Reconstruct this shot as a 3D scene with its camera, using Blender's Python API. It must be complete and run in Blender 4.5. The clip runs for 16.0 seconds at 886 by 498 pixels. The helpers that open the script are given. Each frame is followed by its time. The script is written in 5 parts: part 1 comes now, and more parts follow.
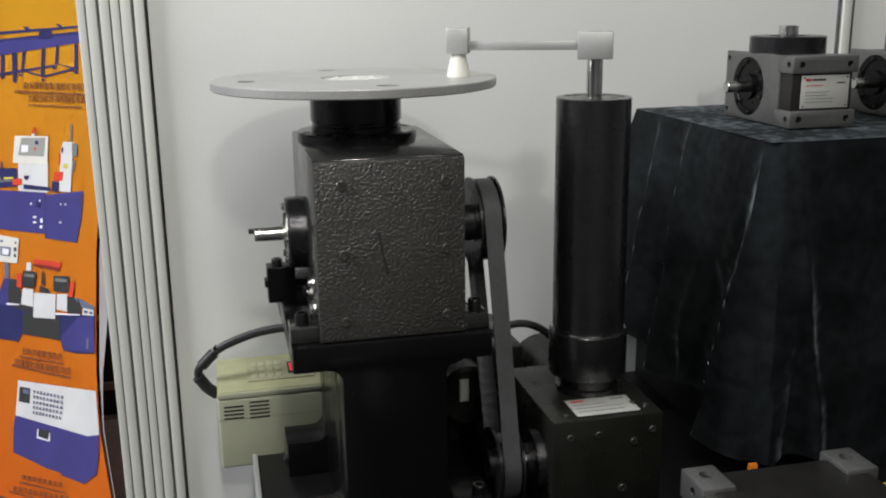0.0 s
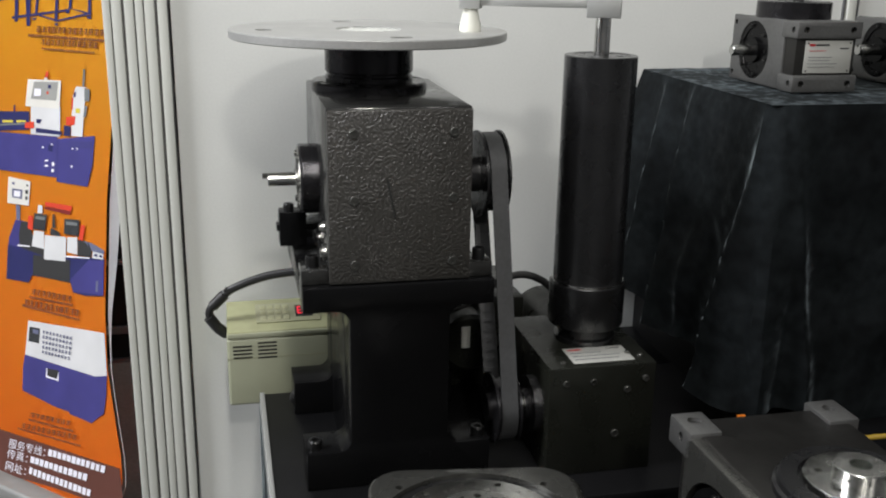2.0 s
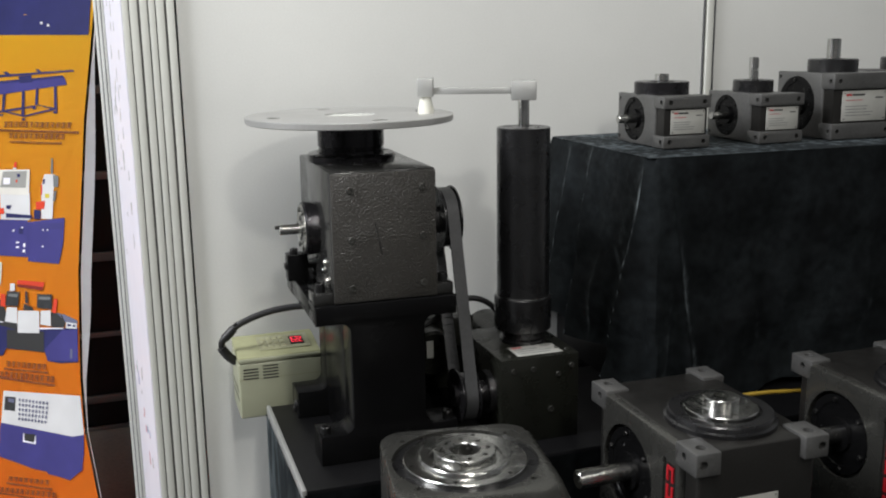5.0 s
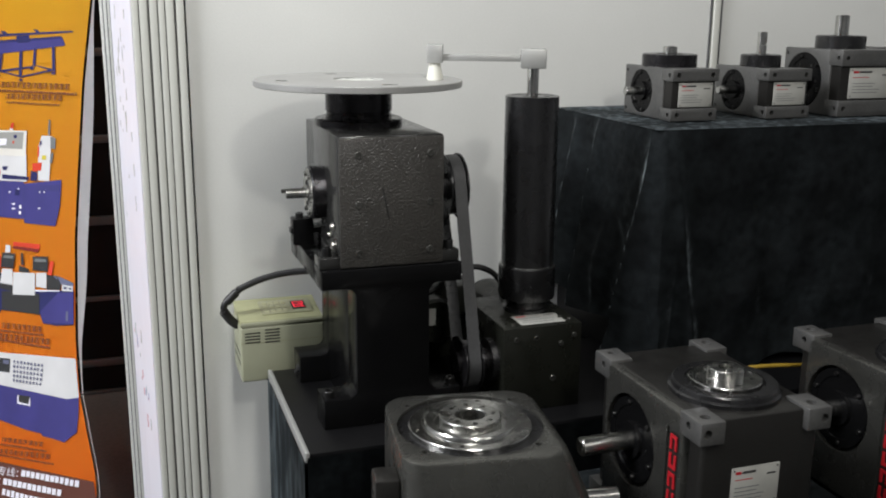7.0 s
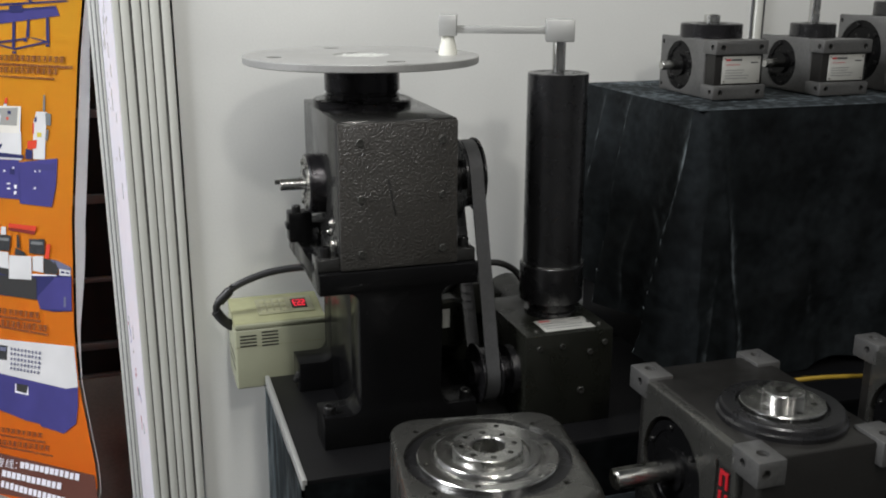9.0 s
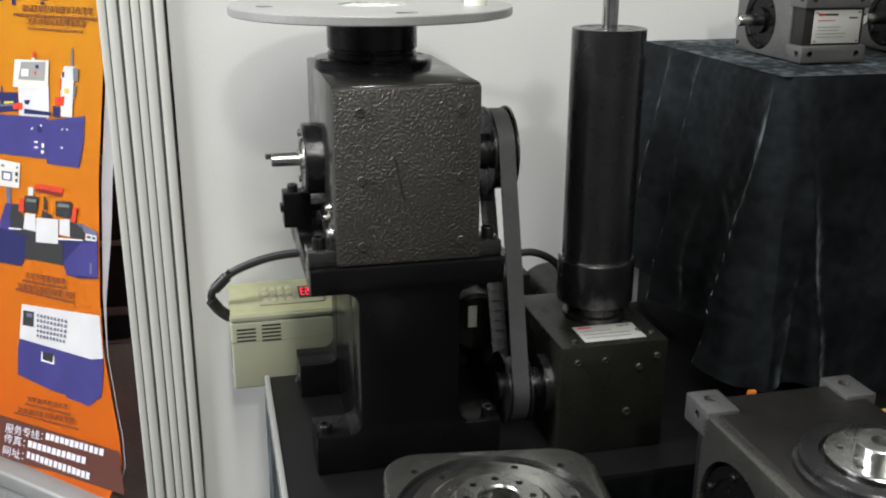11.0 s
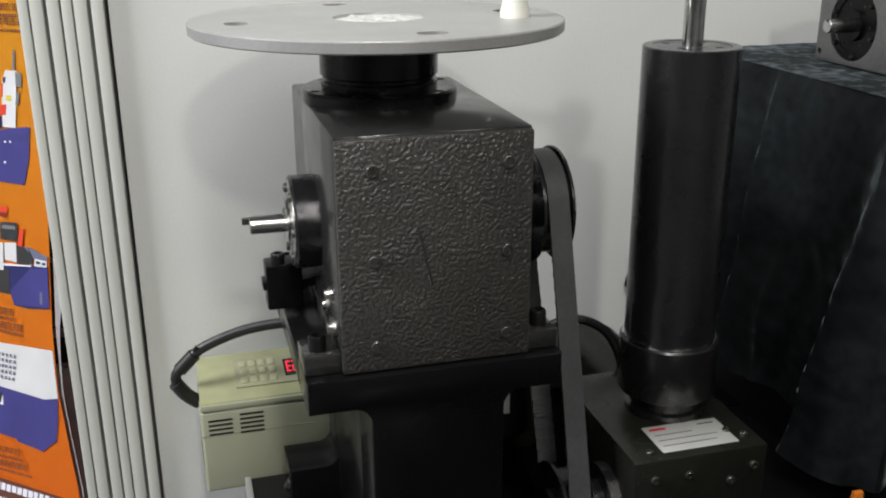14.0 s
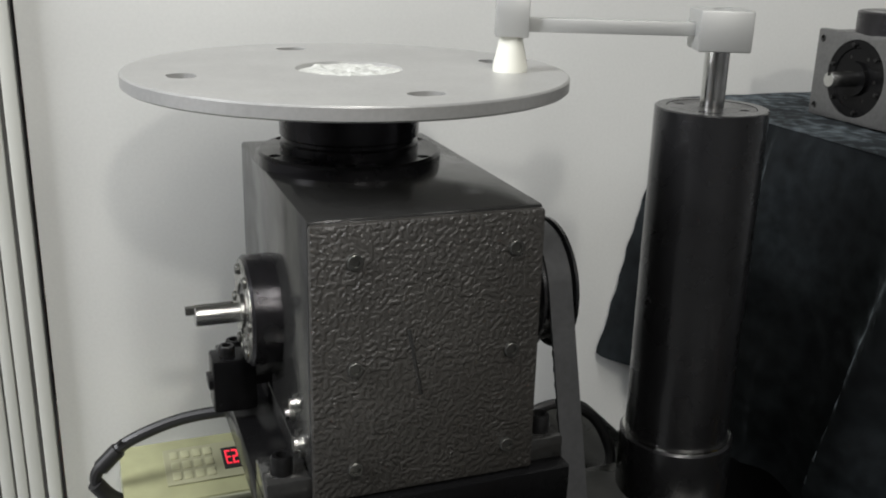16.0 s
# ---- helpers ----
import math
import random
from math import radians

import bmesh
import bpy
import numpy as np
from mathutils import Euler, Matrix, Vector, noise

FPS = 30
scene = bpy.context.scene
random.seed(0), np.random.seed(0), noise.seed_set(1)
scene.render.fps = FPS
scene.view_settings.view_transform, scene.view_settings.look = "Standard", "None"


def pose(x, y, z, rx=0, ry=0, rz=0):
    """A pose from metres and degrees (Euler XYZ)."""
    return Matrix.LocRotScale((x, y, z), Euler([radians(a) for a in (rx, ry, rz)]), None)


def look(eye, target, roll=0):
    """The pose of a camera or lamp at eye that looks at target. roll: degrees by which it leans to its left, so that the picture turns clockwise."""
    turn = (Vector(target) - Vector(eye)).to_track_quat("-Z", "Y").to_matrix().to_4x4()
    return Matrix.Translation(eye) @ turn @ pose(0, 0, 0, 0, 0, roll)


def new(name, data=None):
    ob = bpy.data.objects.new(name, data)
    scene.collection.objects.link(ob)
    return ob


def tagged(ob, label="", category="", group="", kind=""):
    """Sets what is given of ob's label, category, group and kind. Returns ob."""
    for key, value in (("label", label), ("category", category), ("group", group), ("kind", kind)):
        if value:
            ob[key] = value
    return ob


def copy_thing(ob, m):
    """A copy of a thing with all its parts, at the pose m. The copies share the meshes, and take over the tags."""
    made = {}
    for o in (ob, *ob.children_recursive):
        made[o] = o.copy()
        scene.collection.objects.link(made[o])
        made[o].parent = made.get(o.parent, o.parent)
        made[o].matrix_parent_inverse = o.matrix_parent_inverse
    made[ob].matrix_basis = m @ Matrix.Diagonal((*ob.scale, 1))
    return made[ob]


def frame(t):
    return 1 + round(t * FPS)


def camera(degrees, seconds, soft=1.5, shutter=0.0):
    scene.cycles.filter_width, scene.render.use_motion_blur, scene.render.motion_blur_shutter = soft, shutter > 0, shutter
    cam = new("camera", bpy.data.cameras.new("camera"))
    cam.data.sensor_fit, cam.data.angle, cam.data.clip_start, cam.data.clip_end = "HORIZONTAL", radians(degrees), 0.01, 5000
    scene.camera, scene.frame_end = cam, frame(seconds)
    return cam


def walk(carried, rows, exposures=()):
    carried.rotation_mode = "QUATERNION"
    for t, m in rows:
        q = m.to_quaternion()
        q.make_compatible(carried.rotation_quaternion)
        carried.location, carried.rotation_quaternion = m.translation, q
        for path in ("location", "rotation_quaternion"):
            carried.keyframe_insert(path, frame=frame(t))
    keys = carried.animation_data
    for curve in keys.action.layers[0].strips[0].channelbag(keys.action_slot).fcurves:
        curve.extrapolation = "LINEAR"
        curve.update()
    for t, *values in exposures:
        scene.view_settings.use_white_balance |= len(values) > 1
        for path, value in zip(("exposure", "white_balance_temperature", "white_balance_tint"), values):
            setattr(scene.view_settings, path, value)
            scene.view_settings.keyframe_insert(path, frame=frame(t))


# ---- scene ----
cam = camera(49.0, 16.0, soft=2.0)
PATH = [
    (0, (0.0, -0.019, 1.4), (0.437, 1.867, 0.9), -0.7),
    (0.5, (0.0, -0.015, 1.398), (0.43, 1.865, 0.871), 0.1),
    (1, (0.001, -0.024, 1.396), (0.417, 1.852, 0.842), 0.5),
    (1.5, (0.0, -0.039, 1.394), (0.418, 1.825, 0.802), 1.0),
    (2, (-0.011, -0.057, 1.399), (0.413, 1.809, 0.818), 1.0),
    (2.5, (-0.04, -0.11, 1.414), (0.41, 1.762, 0.874), 0.3),
    (3, (-0.107, -0.22, 1.423), (0.416, 1.647, 0.934), 0.3),
    (3.5, (-0.155, -0.333, 1.431), (0.412, 1.531, 0.982), 0.2),
    (4, (-0.169, -0.387, 1.434), (0.419, 1.478, 1.014), -1.2),
    (6.5, (-0.199, -0.398, 1.428), (0.438, 1.438, 0.957), 0.3),
    (7, (-0.204, -0.39, 1.423), (0.419, 1.448, 0.94), 0.6),
    (7.5, (-0.203, -0.38, 1.424), (0.409, 1.459, 0.93), 0.4),
    (8, (-0.197, -0.346, 1.42), (0.418, 1.489, 0.914), -0.1),
    (8.5, (-0.175, -0.292, 1.424), (0.427, 1.542, 0.899), -0.0),
    (11, (-0.028, -0.034, 1.399), (0.415, 1.811, 0.768), 0.3),
    (11.5, (-0.018, -0.016, 1.393), (0.39, 1.834, 0.754), 0.0),
    (12, (-0.014, 0.033, 1.392), (0.403, 1.881, 0.752), 0.2),
    (12.5, (-0.008, 0.092, 1.385), (0.399, 1.938, 0.732), 0.6),
    (13, (-0.005, 0.153, 1.392), (0.41, 1.989, 0.716), 0.2),
    (13.5, (-0.012, 0.2, 1.4), (0.441, 2.027, 0.722), -0.1),
    (14, (-0.017, 0.248, 1.405), (0.483, 2.065, 0.738), -0.2),
    (14.5, (-0.013, 0.288, 1.406), (0.546, 2.116, 0.82), 0.3),
    (15, (-0.02, 0.327, 1.41), (0.599, 2.133, 0.814), 0.9),
    (15.5, (-0.03, 0.368, 1.415), (0.621, 2.17, 0.84), 1.3),
    (16, (-0.031, 0.394, 1.412), (0.646, 2.169, 0.788), 1.5),
]
walk(cam, [(t, look(eye, target, roll)) for t, eye, target, roll in PATH],
     exposures=[(0, -0.45), (0.5, -0.26), (1.5, -0.39), (2.5, -0.28), (3.5, -0.21), (4.0, -0.43), (6.5, -0.34), (7.5, -0.47), (8.5, -0.56), (11, -0.1), (12.5, -0.14), (13.5, -0.38), (14.5, -0.29), (15.5, -0.25), (16, -0.39)])

# ---- world and lights ----
world = bpy.data.worlds.new("hall_air")
world.use_nodes = True
scene.world = world
world.node_tree.nodes["Background"].inputs[0].default_value = (0.80, 0.86, 0.90, 1)
world.node_tree.nodes["Background"].inputs[1].default_value = 0.05


def area(name, eye, target, sx, sy, watts, colour):
    lamp = bpy.data.lights.new(name, "AREA")
    lamp.shape, lamp.size, lamp.size_y, lamp.energy, lamp.color = "RECTANGLE", sx, sy, watts, colour
    ob = new(name, lamp)
    ob.matrix_world = look(eye, target)
    return ob


area("booth_spotlight", (0.10, -1.45, 2.72), (0.30, 1.2, 1.0), 0.11, 0.11, 15, (1.0, 0.97, 0.91))
area("hall_tube_light", (0.05, -1.6, 2.75), (0.12, -1.15, 1.85), 0.12, 2.5, 18, (1.0, 0.975, 0.95))
area("booth_tube_light", (0.02, -0.05, 2.95), (0.08, 1.2, 0.6), 0.10, 1.3, 23, (1.0, 0.975, 0.95))
# Unseen fill lamp added at right front to soften shadows and streak the column.
area("hall_fill_light", (1.5, -1.9, 3.0), (0.4, 1.1, 1.0), 0.5, 1.2, 10, (1.0, 0.98, 0.95))
# Fill lamp added out of view to brighten the recess floor and rails.
area("hall_fill_light", (-0.9, 3.25, 4.9), (-0.5, 3.1, 0.0), 1.0, 0.5, 45, (1.0, 0.98, 0.95))
area("hall_fill_light", (-2.7, 0.7, 3.2), (-0.5, 2.2, 0.8), 1.3, 1.3, 225, (0.95, 0.96, 1.0))


# ---- materials ----
def mat(name, colour, rough=0.5, metal=0.0, grain=0.0, grain_scale=60.0, blotch=0.0, blotch_scale=6.0, bump=0.0, bump_scale=200.0,
        emit=0.0, sheen=0.0, stretch=(1, 1, 1), rough_var=0.0, bump_dist=0.001, coat=0.0, spec=0.5):
    """A painted, metal or plastic surface with fine grain, larger stains and relief."""
    m = bpy.data.materials.new(name)
    m.use_nodes = True
    nt = m.node_tree
    b = nt.nodes["Principled BSDF"]
    b.inputs["Roughness"].default_value, b.inputs["Metallic"].default_value = rough, metal
    b.inputs["Base Color"].default_value = (*colour, 1)
    b.inputs["Coat Weight"].default_value, b.inputs["Coat Roughness"].default_value = coat, 0.13
    b.inputs["Specular IOR Level"].default_value = spec
    if sheen:
        b.inputs["Sheen Weight"].default_value, b.inputs["Sheen Roughness"].default_value = sheen, 0.28
        b.inputs["Sheen Tint"].default_value = (0.68, 0.80, 0.86, 1)
    if emit:
        b.inputs["Emission Color"].default_value, b.inputs["Emission Strength"].default_value = (*colour, 1), emit
    co = nt.nodes.new("ShaderNodeTexCoord")
    mp = nt.nodes.new("ShaderNodeMapping")
    mp.inputs["Scale"].default_value = stretch
    nt.links.new(co.outputs["Object"], mp.inputs[0])

    def tex(scale, detail):
        n = nt.nodes.new("ShaderNodeTexNoise")
        n.inputs["Scale"].default_value, n.inputs["Detail"].default_value = scale, detail
        nt.links.new(mp.outputs[0], n.inputs["Vector"])
        return n.outputs["Fac"]

    if sheen:
        # brushed pile: streaks and smudges where the nap lies the other way
        r = nt.nodes.new("ShaderNodeMapRange")
        r.inputs[1].default_value, r.inputs[2].default_value = 0.47, 0.64
        r.inputs[3].default_value, r.inputs[4].default_value = sheen * 0.25, sheen * 2.2
        mul = nt.nodes.new("ShaderNodeMath")
        mul.operation = "MULTIPLY_ADD"
        mul.inputs[1].default_value = 0.55
        sc = nt.nodes.new("ShaderNodeMath")
        sc.operation = "MULTIPLY"
        sc.inputs[1].default_value = 0.45
        nt.links.new(tex(7.5, 6), sc.inputs[0])
        nt.links.new(tex(60, 5), mul.inputs[0])
        nt.links.new(sc.outputs[0], mul.inputs[2])
        nt.links.new(mul.outputs[0], r.inputs[0])
        nt.links.new(r.outputs[0], b.inputs["Sheen Weight"])
    last = None
    for amount, scale, detail in ((grain, grain_scale, 3), (blotch, blotch_scale, 5)):
        if not amount:
            continue
        r = nt.nodes.new("ShaderNodeMapRange")
        r.inputs[1].default_value, r.inputs[2].default_value = 0.3, 0.7
        r.inputs[3].default_value, r.inputs[4].default_value = 1 - amount, 1 + amount
        nt.links.new(tex(scale, detail), r.inputs[0])
        mx = nt.nodes.new("ShaderNodeVectorMath")
        mx.operation = "SCALE"
        if last is None:
            mx.inputs[0].default_value = colour
        else:
            nt.links.new(last, mx.inputs[0])
        nt.links.new(r.outputs[0], mx.inputs["Scale"])
        last = mx.outputs[0]
    if last is not None:
        nt.links.new(last, b.inputs["Base Color"])
    if rough_var:
        r = nt.nodes.new("ShaderNodeMapRange")
        r.inputs[1].default_value, r.inputs[2].default_value = 0.3, 0.7
        r.inputs[3].default_value, r.inputs[4].default_value = rough - rough_var, rough + rough_var
        nt.links.new(tex(blotch_scale * 2.3, 4), r.inputs[0])
        nt.links.new(r.outputs[0], b.inputs["Roughness"])
    if bump:
        bp = nt.nodes.new("ShaderNodeBump")
        bp.inputs["Strength"].default_value, bp.inputs["Distance"].default_value = bump, bump_dist
        nt.links.new(tex(bump_scale, 2), bp.inputs["Height"])
        nt.links.new(bp.outputs[0], b.inputs["Normal"])
    return m


WALL = mat("white_laminate", (0.74, 0.75, 0.72), 0.5, grain=0.02, grain_scale=300, blotch=0.05, blotch_scale=2.5, bump=0.03, bump_scale=400)
POST = mat("white_lacquered_profile", (0.61, 0.62, 0.57), 0.42, blotch=0.06, blotch_scale=9, grain=0.03, stretch=(1, 1, 0.15))
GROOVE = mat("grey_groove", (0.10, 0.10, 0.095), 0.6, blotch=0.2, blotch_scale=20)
POSTER = mat("white_poster_paper", (0.80, 0.79, 0.86), 0.45, blotch=0.03, blotch_scale=7)
FLOOR = mat("grey_hall_floor", (0.20, 0.205, 0.20), 0.4, grain=0.15, grain_scale=90, blotch=0.15, blotch_scale=3)
CEIL = mat("hall_ceiling_grey", (0.16, 0.165, 0.17), 0.8, blotch=0.08)
HALL = mat("hall_wall_grey", (0.48, 0.485, 0.49), 0.8, blotch=0.15, blotch_scale=1.2)
DARK = mat("dark_grey_partition", (0.012, 0.013, 0.014), 0.65, spec=0.15, blotch=0.2)
BLACKSAT = mat("satin_black_enamel", (0.009, 0.009, 0.0095), 0.28, coat=0.28, grain=0.1, grain_scale=200, blotch=0.15, blotch_scale=12, rough_var=0.06, bump=0.06, bump_scale=260)
BLACKMAT = mat("black_enamel", (0.0045, 0.0045, 0.0047), 0.22, spec=0.12, grain=0.12, grain_scale=200, blotch=0.2, blotch_scale=9, rough_var=0.06, bump=0.08, bump_scale=300)
OLIVE = mat("worn_olive_black_enamel", (0.0095, 0.010, 0.0078), 0.30, spec=0.32, grain=0.12, grain_scale=260, blotch=0.2, blotch_scale=14, rough_var=0.07, bump=0.1, bump_scale=320)
BOXTOP = mat("glossy_dark_enamel", (0.022, 0.022, 0.021), 0.16, grain=0.15, grain_scale=180, blotch=0.2, blotch_scale=16, rough_var=0.08, bump=0.10, bump_scale=150)
STEEL = mat("polished_steel", (0.55, 0.55, 0.53), 0.22, 1.0, grain=0.08, grain_scale=120, blotch=0.12, blotch_scale=30, rough_var=0.06)
TURNED = mat("turned_steel", (0.46, 0.46, 0.44), 0.28, 1.0, grain=0.08, grain_scale=160, blotch=0.12, blotch_scale=25, rough_var=0.07)
ALU = mat("brushed_aluminium", (0.45, 0.45, 0.435), 0.40, 0.55, grain=0.05, grain_scale=300, blotch=0.06, blotch_scale=10, rough_var=0.05)
ALUDULL = mat("matt_anodised_aluminium", (0.42, 0.425, 0.41), 0.5, 0.6, blotch=0.05, blotch_scale=20)
GREASE = mat("white_grease", (0.55, 0.56, 0.52), 0.5, grain=0.15, grain_scale=240, bump=0.7, bump_scale=160, bump_dist=0.002)
BLUED = mat("blackened_steel", (0.028, 0.027, 0.029), 0.25, 0.7, grain=0.15, grain_scale=120, blotch=0.3, blotch_scale=20, rough_var=0.08)
CAST = mat("metallic_grey_paint", (0.028, 0.027, 0.025), 0.34, 0.55, grain=0.12, grain_scale=320, blotch=0.10, blotch_scale=14, rough_var=0.06, bump=0.12, bump_scale=420)
SATIN = mat("satin_grey_cast_iron", (0.105, 0.105, 0.096), 0.28, 0.75, grain=0.08, grain_scale=260, blotch=0.1, blotch_scale=12, rough_var=0.07, bump=0.05, bump_scale=300)
CASTLIGHT = mat("machined_grey_lug", (0.13, 0.13, 0.126), 0.42, 0.6, grain=0.1, grain_scale=260, blotch=0.1, blotch_scale=25, bump=0.08, bump_scale=420)
BOLT = mat("black_oxide_bolt", (0.03, 0.03, 0.03), 0.3, 0.8, blotch=0.3, blotch_scale=90)
DULLBOLT = mat("grey_oxide_bolt", (0.12, 0.12, 0.11), 0.35, 0.9, blotch=0.3, blotch_scale=120)
# Flat black for shade inside holes and slots; also the display window.
HOLE = mat("hole_shade_window_black", (0.006, 0.006, 0.006), 0.6)
RUBBER = mat("grey_black_rubber", (0.040, 0.041, 0.042), 0.55, grain=0.15, grain_scale=200, blotch=0.15, blotch_scale=30)
CABLE = mat("black_cable_sheath", (0.012, 0.012, 0.012), 0.45, blotch=0.2, blotch_scale=50)
CREAM = mat("yellowed_cream_plastic", (0.31, 0.32, 0.225), 0.42, grain=0.03, grain_scale=500, blotch=0.10, blotch_scale=9, bump=0.05, bump_scale=600)
CREAMTOP = mat("yellowed_plastic_lid", (0.30, 0.305, 0.17), 0.35, blotch=0.15, blotch_scale=14, grain=0.05)
PANEL = mat("grey_keypad_film", (0.27, 0.27, 0.17), 0.35, blotch=0.1)
KEYCAP = mat("worn_grey_keys", (0.34, 0.34, 0.21), 0.4, blotch=0.1)
LED = mat("red_digit_light", (1.0, 0.03, 0.06), 0.5, emit=1.1)
LABEL = mat("silver_nameplate", (0.54, 0.54, 0.50), 0.38, 0.35, blotch=0.06, blotch_scale=40)
INK = mat("dark_print_ink", (0.03, 0.03, 0.03), 0.5)
REDINK = mat("red_print_ink", (0.45, 0.012, 0.02), 0.4, blotch=0.1)
DULLRED = mat("dull_red_letters", (0.11, 0.03, 0.025), 0.5, blotch=0.2, blotch_scale=60)
VELVET = mat("dark_teal_velvet", (0.0062, 0.0078, 0.0086), 0.8, grain=0.4, grain_scale=70, blotch=0.6, blotch_scale=11, bump=0.35, bump_scale=45, bump_dist=0.003, sheen=0.40, spec=0.1)
# Lighter VELVET copy: light on the skirt's left side is in the colour.
LITVELVET = mat("lit_side_velvet", (0.016, 0.021, 0.025), 0.75, stretch=(0.5, 0.5, 0.16), grain=0.2, grain_scale=60, blotch=0.6, blotch_scale=12, bump=0.3, bump_scale=40, bump_dist=0.003, sheen=0.6, spec=0.15)
TABLE = mat("black_table_board", (0.0048, 0.0048, 0.0052), 0.40, spec=0.16, grain=0.2, grain_scale=150, blotch=0.25, blotch_scale=8)
YELLOW = mat("yellow_cable_sheath", (0.24, 0.155, 0.015), 0.45, blotch=0.1)
ORANGE = mat("orange_tag", (0.75, 0.22, 0.02), 0.5, blotch=0.1)
NYLON = mat("white_nylon", (0.74, 0.74, 0.66), 0.4, blotch=0.05)
BLUEPRINT = mat("violet_blue_print", (0.046, 0.041, 0.19), 0.45, blotch=0.12, blotch_scale=9)
NAVY = mat("navy_print", (0.018, 0.02, 0.10), 0.45, blotch=0.15, blotch_scale=12)
WHITEPRINT = mat("pale_grey_print", (0.62, 0.62, 0.62), 0.45, blotch=0.06, blotch_scale=9)
GREYPRINT = mat("mid_grey_print", (0.16, 0.17, 0.17), 0.45, blotch=0.1)
REDPRINT = mat("red_orange_print", (0.62, 0.05, 0.02), 0.45, blotch=0.1)
BROWNPRINT = mat("brown_print_band", (0.115, 0.038, 0.026), 0.45, blotch=0.08)
CAPTION = mat("brown_caption_ink", (0.16, 0.045, 0.02), 0.5, blotch=0.1)
PALEPRINT = mat("warm_white_print", (0.68, 0.66, 0.60), 0.45, blotch=0.06, blotch_scale=9)
MIDPRINT = mat("console_grey_print", (0.30, 0.30, 0.28), 0.45, blotch=0.1)
SLATEPRINT = mat("slate_blue_print", (0.13, 0.14, 0.22), 0.45, blotch=0.12)
CHARCOAL = mat("charcoal_print", (0.03, 0.032, 0.034), 0.45, blotch=0.3, blotch_scale=40)
VIOLETSHADE = mat("dull_violet_print", (0.045, 0.042, 0.18), 0.45, blotch=0.12)
DARKRED = mat("dark_red_print", (0.20, 0.02, 0.015), 0.45, blotch=0.1)
YELLOWPRINT = mat("yellow_print", (0.62, 0.52, 0.06), 0.5, blotch=0.1)
RAIL = mat("grey_steel_rail", (0.16, 0.165, 0.17), 0.4, 0.6, blotch=0.1)

FAINT = mat("faint_grey_sketch_ink", (0.50, 0.49, 0.46), 0.5, blotch=0.1)
MARKS = [mat("coloured_mark", c, 0.5, blotch=0.1) for c in ((0.30, 0.42, 0.40), (0.55, 0.20, 0.22), (0.20, 0.22, 0.45), (0.35, 0.35, 0.33))]


def hammered():
    """Hammered enamel: beads and pits a few millimetres across, in patches, on a dark warm grey."""
    m = mat("hammered_grey_enamel", (0.040, 0.038, 0.034), 0.33, grain=0.15, grain_scale=220, blotch=0.14, blotch_scale=14, rough_var=0.05)
    nt = m.node_tree
    co = nt.nodes.new("ShaderNodeTexCoord")

    def waves(scale, detail, distortion):
        n = nt.nodes.new("ShaderNodeTexNoise")
        n.inputs["Scale"].default_value, n.inputs["Detail"].default_value, n.inputs["Distortion"].default_value = scale, detail, distortion
        nt.links.new(co.outputs["Object"], n.inputs["Vector"])
        return n.outputs["Fac"]

    beads = nt.nodes.new("ShaderNodeMapRange")
    beads.interpolation_type = "SMOOTHSTEP"
    beads.inputs[1].default_value, beads.inputs[2].default_value = 0.40, 0.60
    nt.links.new(waves(320, 0.5, 0.2), beads.inputs[0])
    patch = nt.nodes.new("ShaderNodeMapRange")
    patch.inputs[1].default_value, patch.inputs[2].default_value = 0.35, 0.65
    patch.inputs[3].default_value, patch.inputs[4].default_value = 0.5, 1.0
    nt.links.new(waves(34, 2, 0), patch.inputs[0])
    mul = nt.nodes.new("ShaderNodeMath")
    mul.operation = "MULTIPLY"
    nt.links.new(beads.outputs[0], mul.inputs[0])
    nt.links.new(patch.outputs[0], mul.inputs[1])
    bp = nt.nodes.new("ShaderNodeBump")
    bp.inputs["Strength"].default_value, bp.inputs["Distance"].default_value = 1.0, 0.00062
    nt.links.new(mul.outputs[0], bp.inputs["Height"])
    nt.links.new(bp.outputs[0], nt.nodes["Principled BSDF"].inputs["Normal"])
    return m


HAMMER = hammered()


def banner_paper():
    """Glossy print that fades from yellow at the top to orange at the foot."""
    m = mat("orange_banner_print", (0.8, 0.3, 0.02), 0.38)
    nt = m.node_tree
    co = nt.nodes.new("ShaderNodeTexCoord")
    sp = nt.nodes.new("ShaderNodeSeparateXYZ")
    rp = nt.nodes.new("ShaderNodeValToRGB")
    mr = nt.nodes.new("ShaderNodeMapRange")
    mr.inputs[1].default_value, mr.inputs[2].default_value = -0.05, 1.65
    els = rp.color_ramp.elements
    els[0].color, els[1].color = (0.92, 0.20, 0.014, 1), (0.85, 0.52, 0.025, 1)
    e = els.new(0.45)
    e.color = (0.90, 0.31, 0.018, 1)
    nt.links.new(co.outputs["Object"], sp.inputs[0])
    nt.links.new(sp.outputs["Z"], mr.inputs[0])
    nt.links.new(mr.outputs[0], rp.inputs[0])
    nt.links.new(rp.outputs[0], nt.nodes["Principled BSDF"].inputs["Base Color"])
    return m


BANNER = banner_paper()


# ---- mesh tools ----
def box(lo, hi, bevel=0.0, seg=2):
    bm = bmesh.new()
    bmesh.ops.create_cube(bm, size=1)
    for v in bm.verts:
        v.co = Vector([(a + b) / 2 + c * (b - a) for a, b, c in zip(lo, hi, v.co)])
    if bevel:
        bmesh.ops.bevel(bm, geom=bm.edges[:], offset=bevel, segments=seg, profile=0.5, affect="EDGES")
    return bm


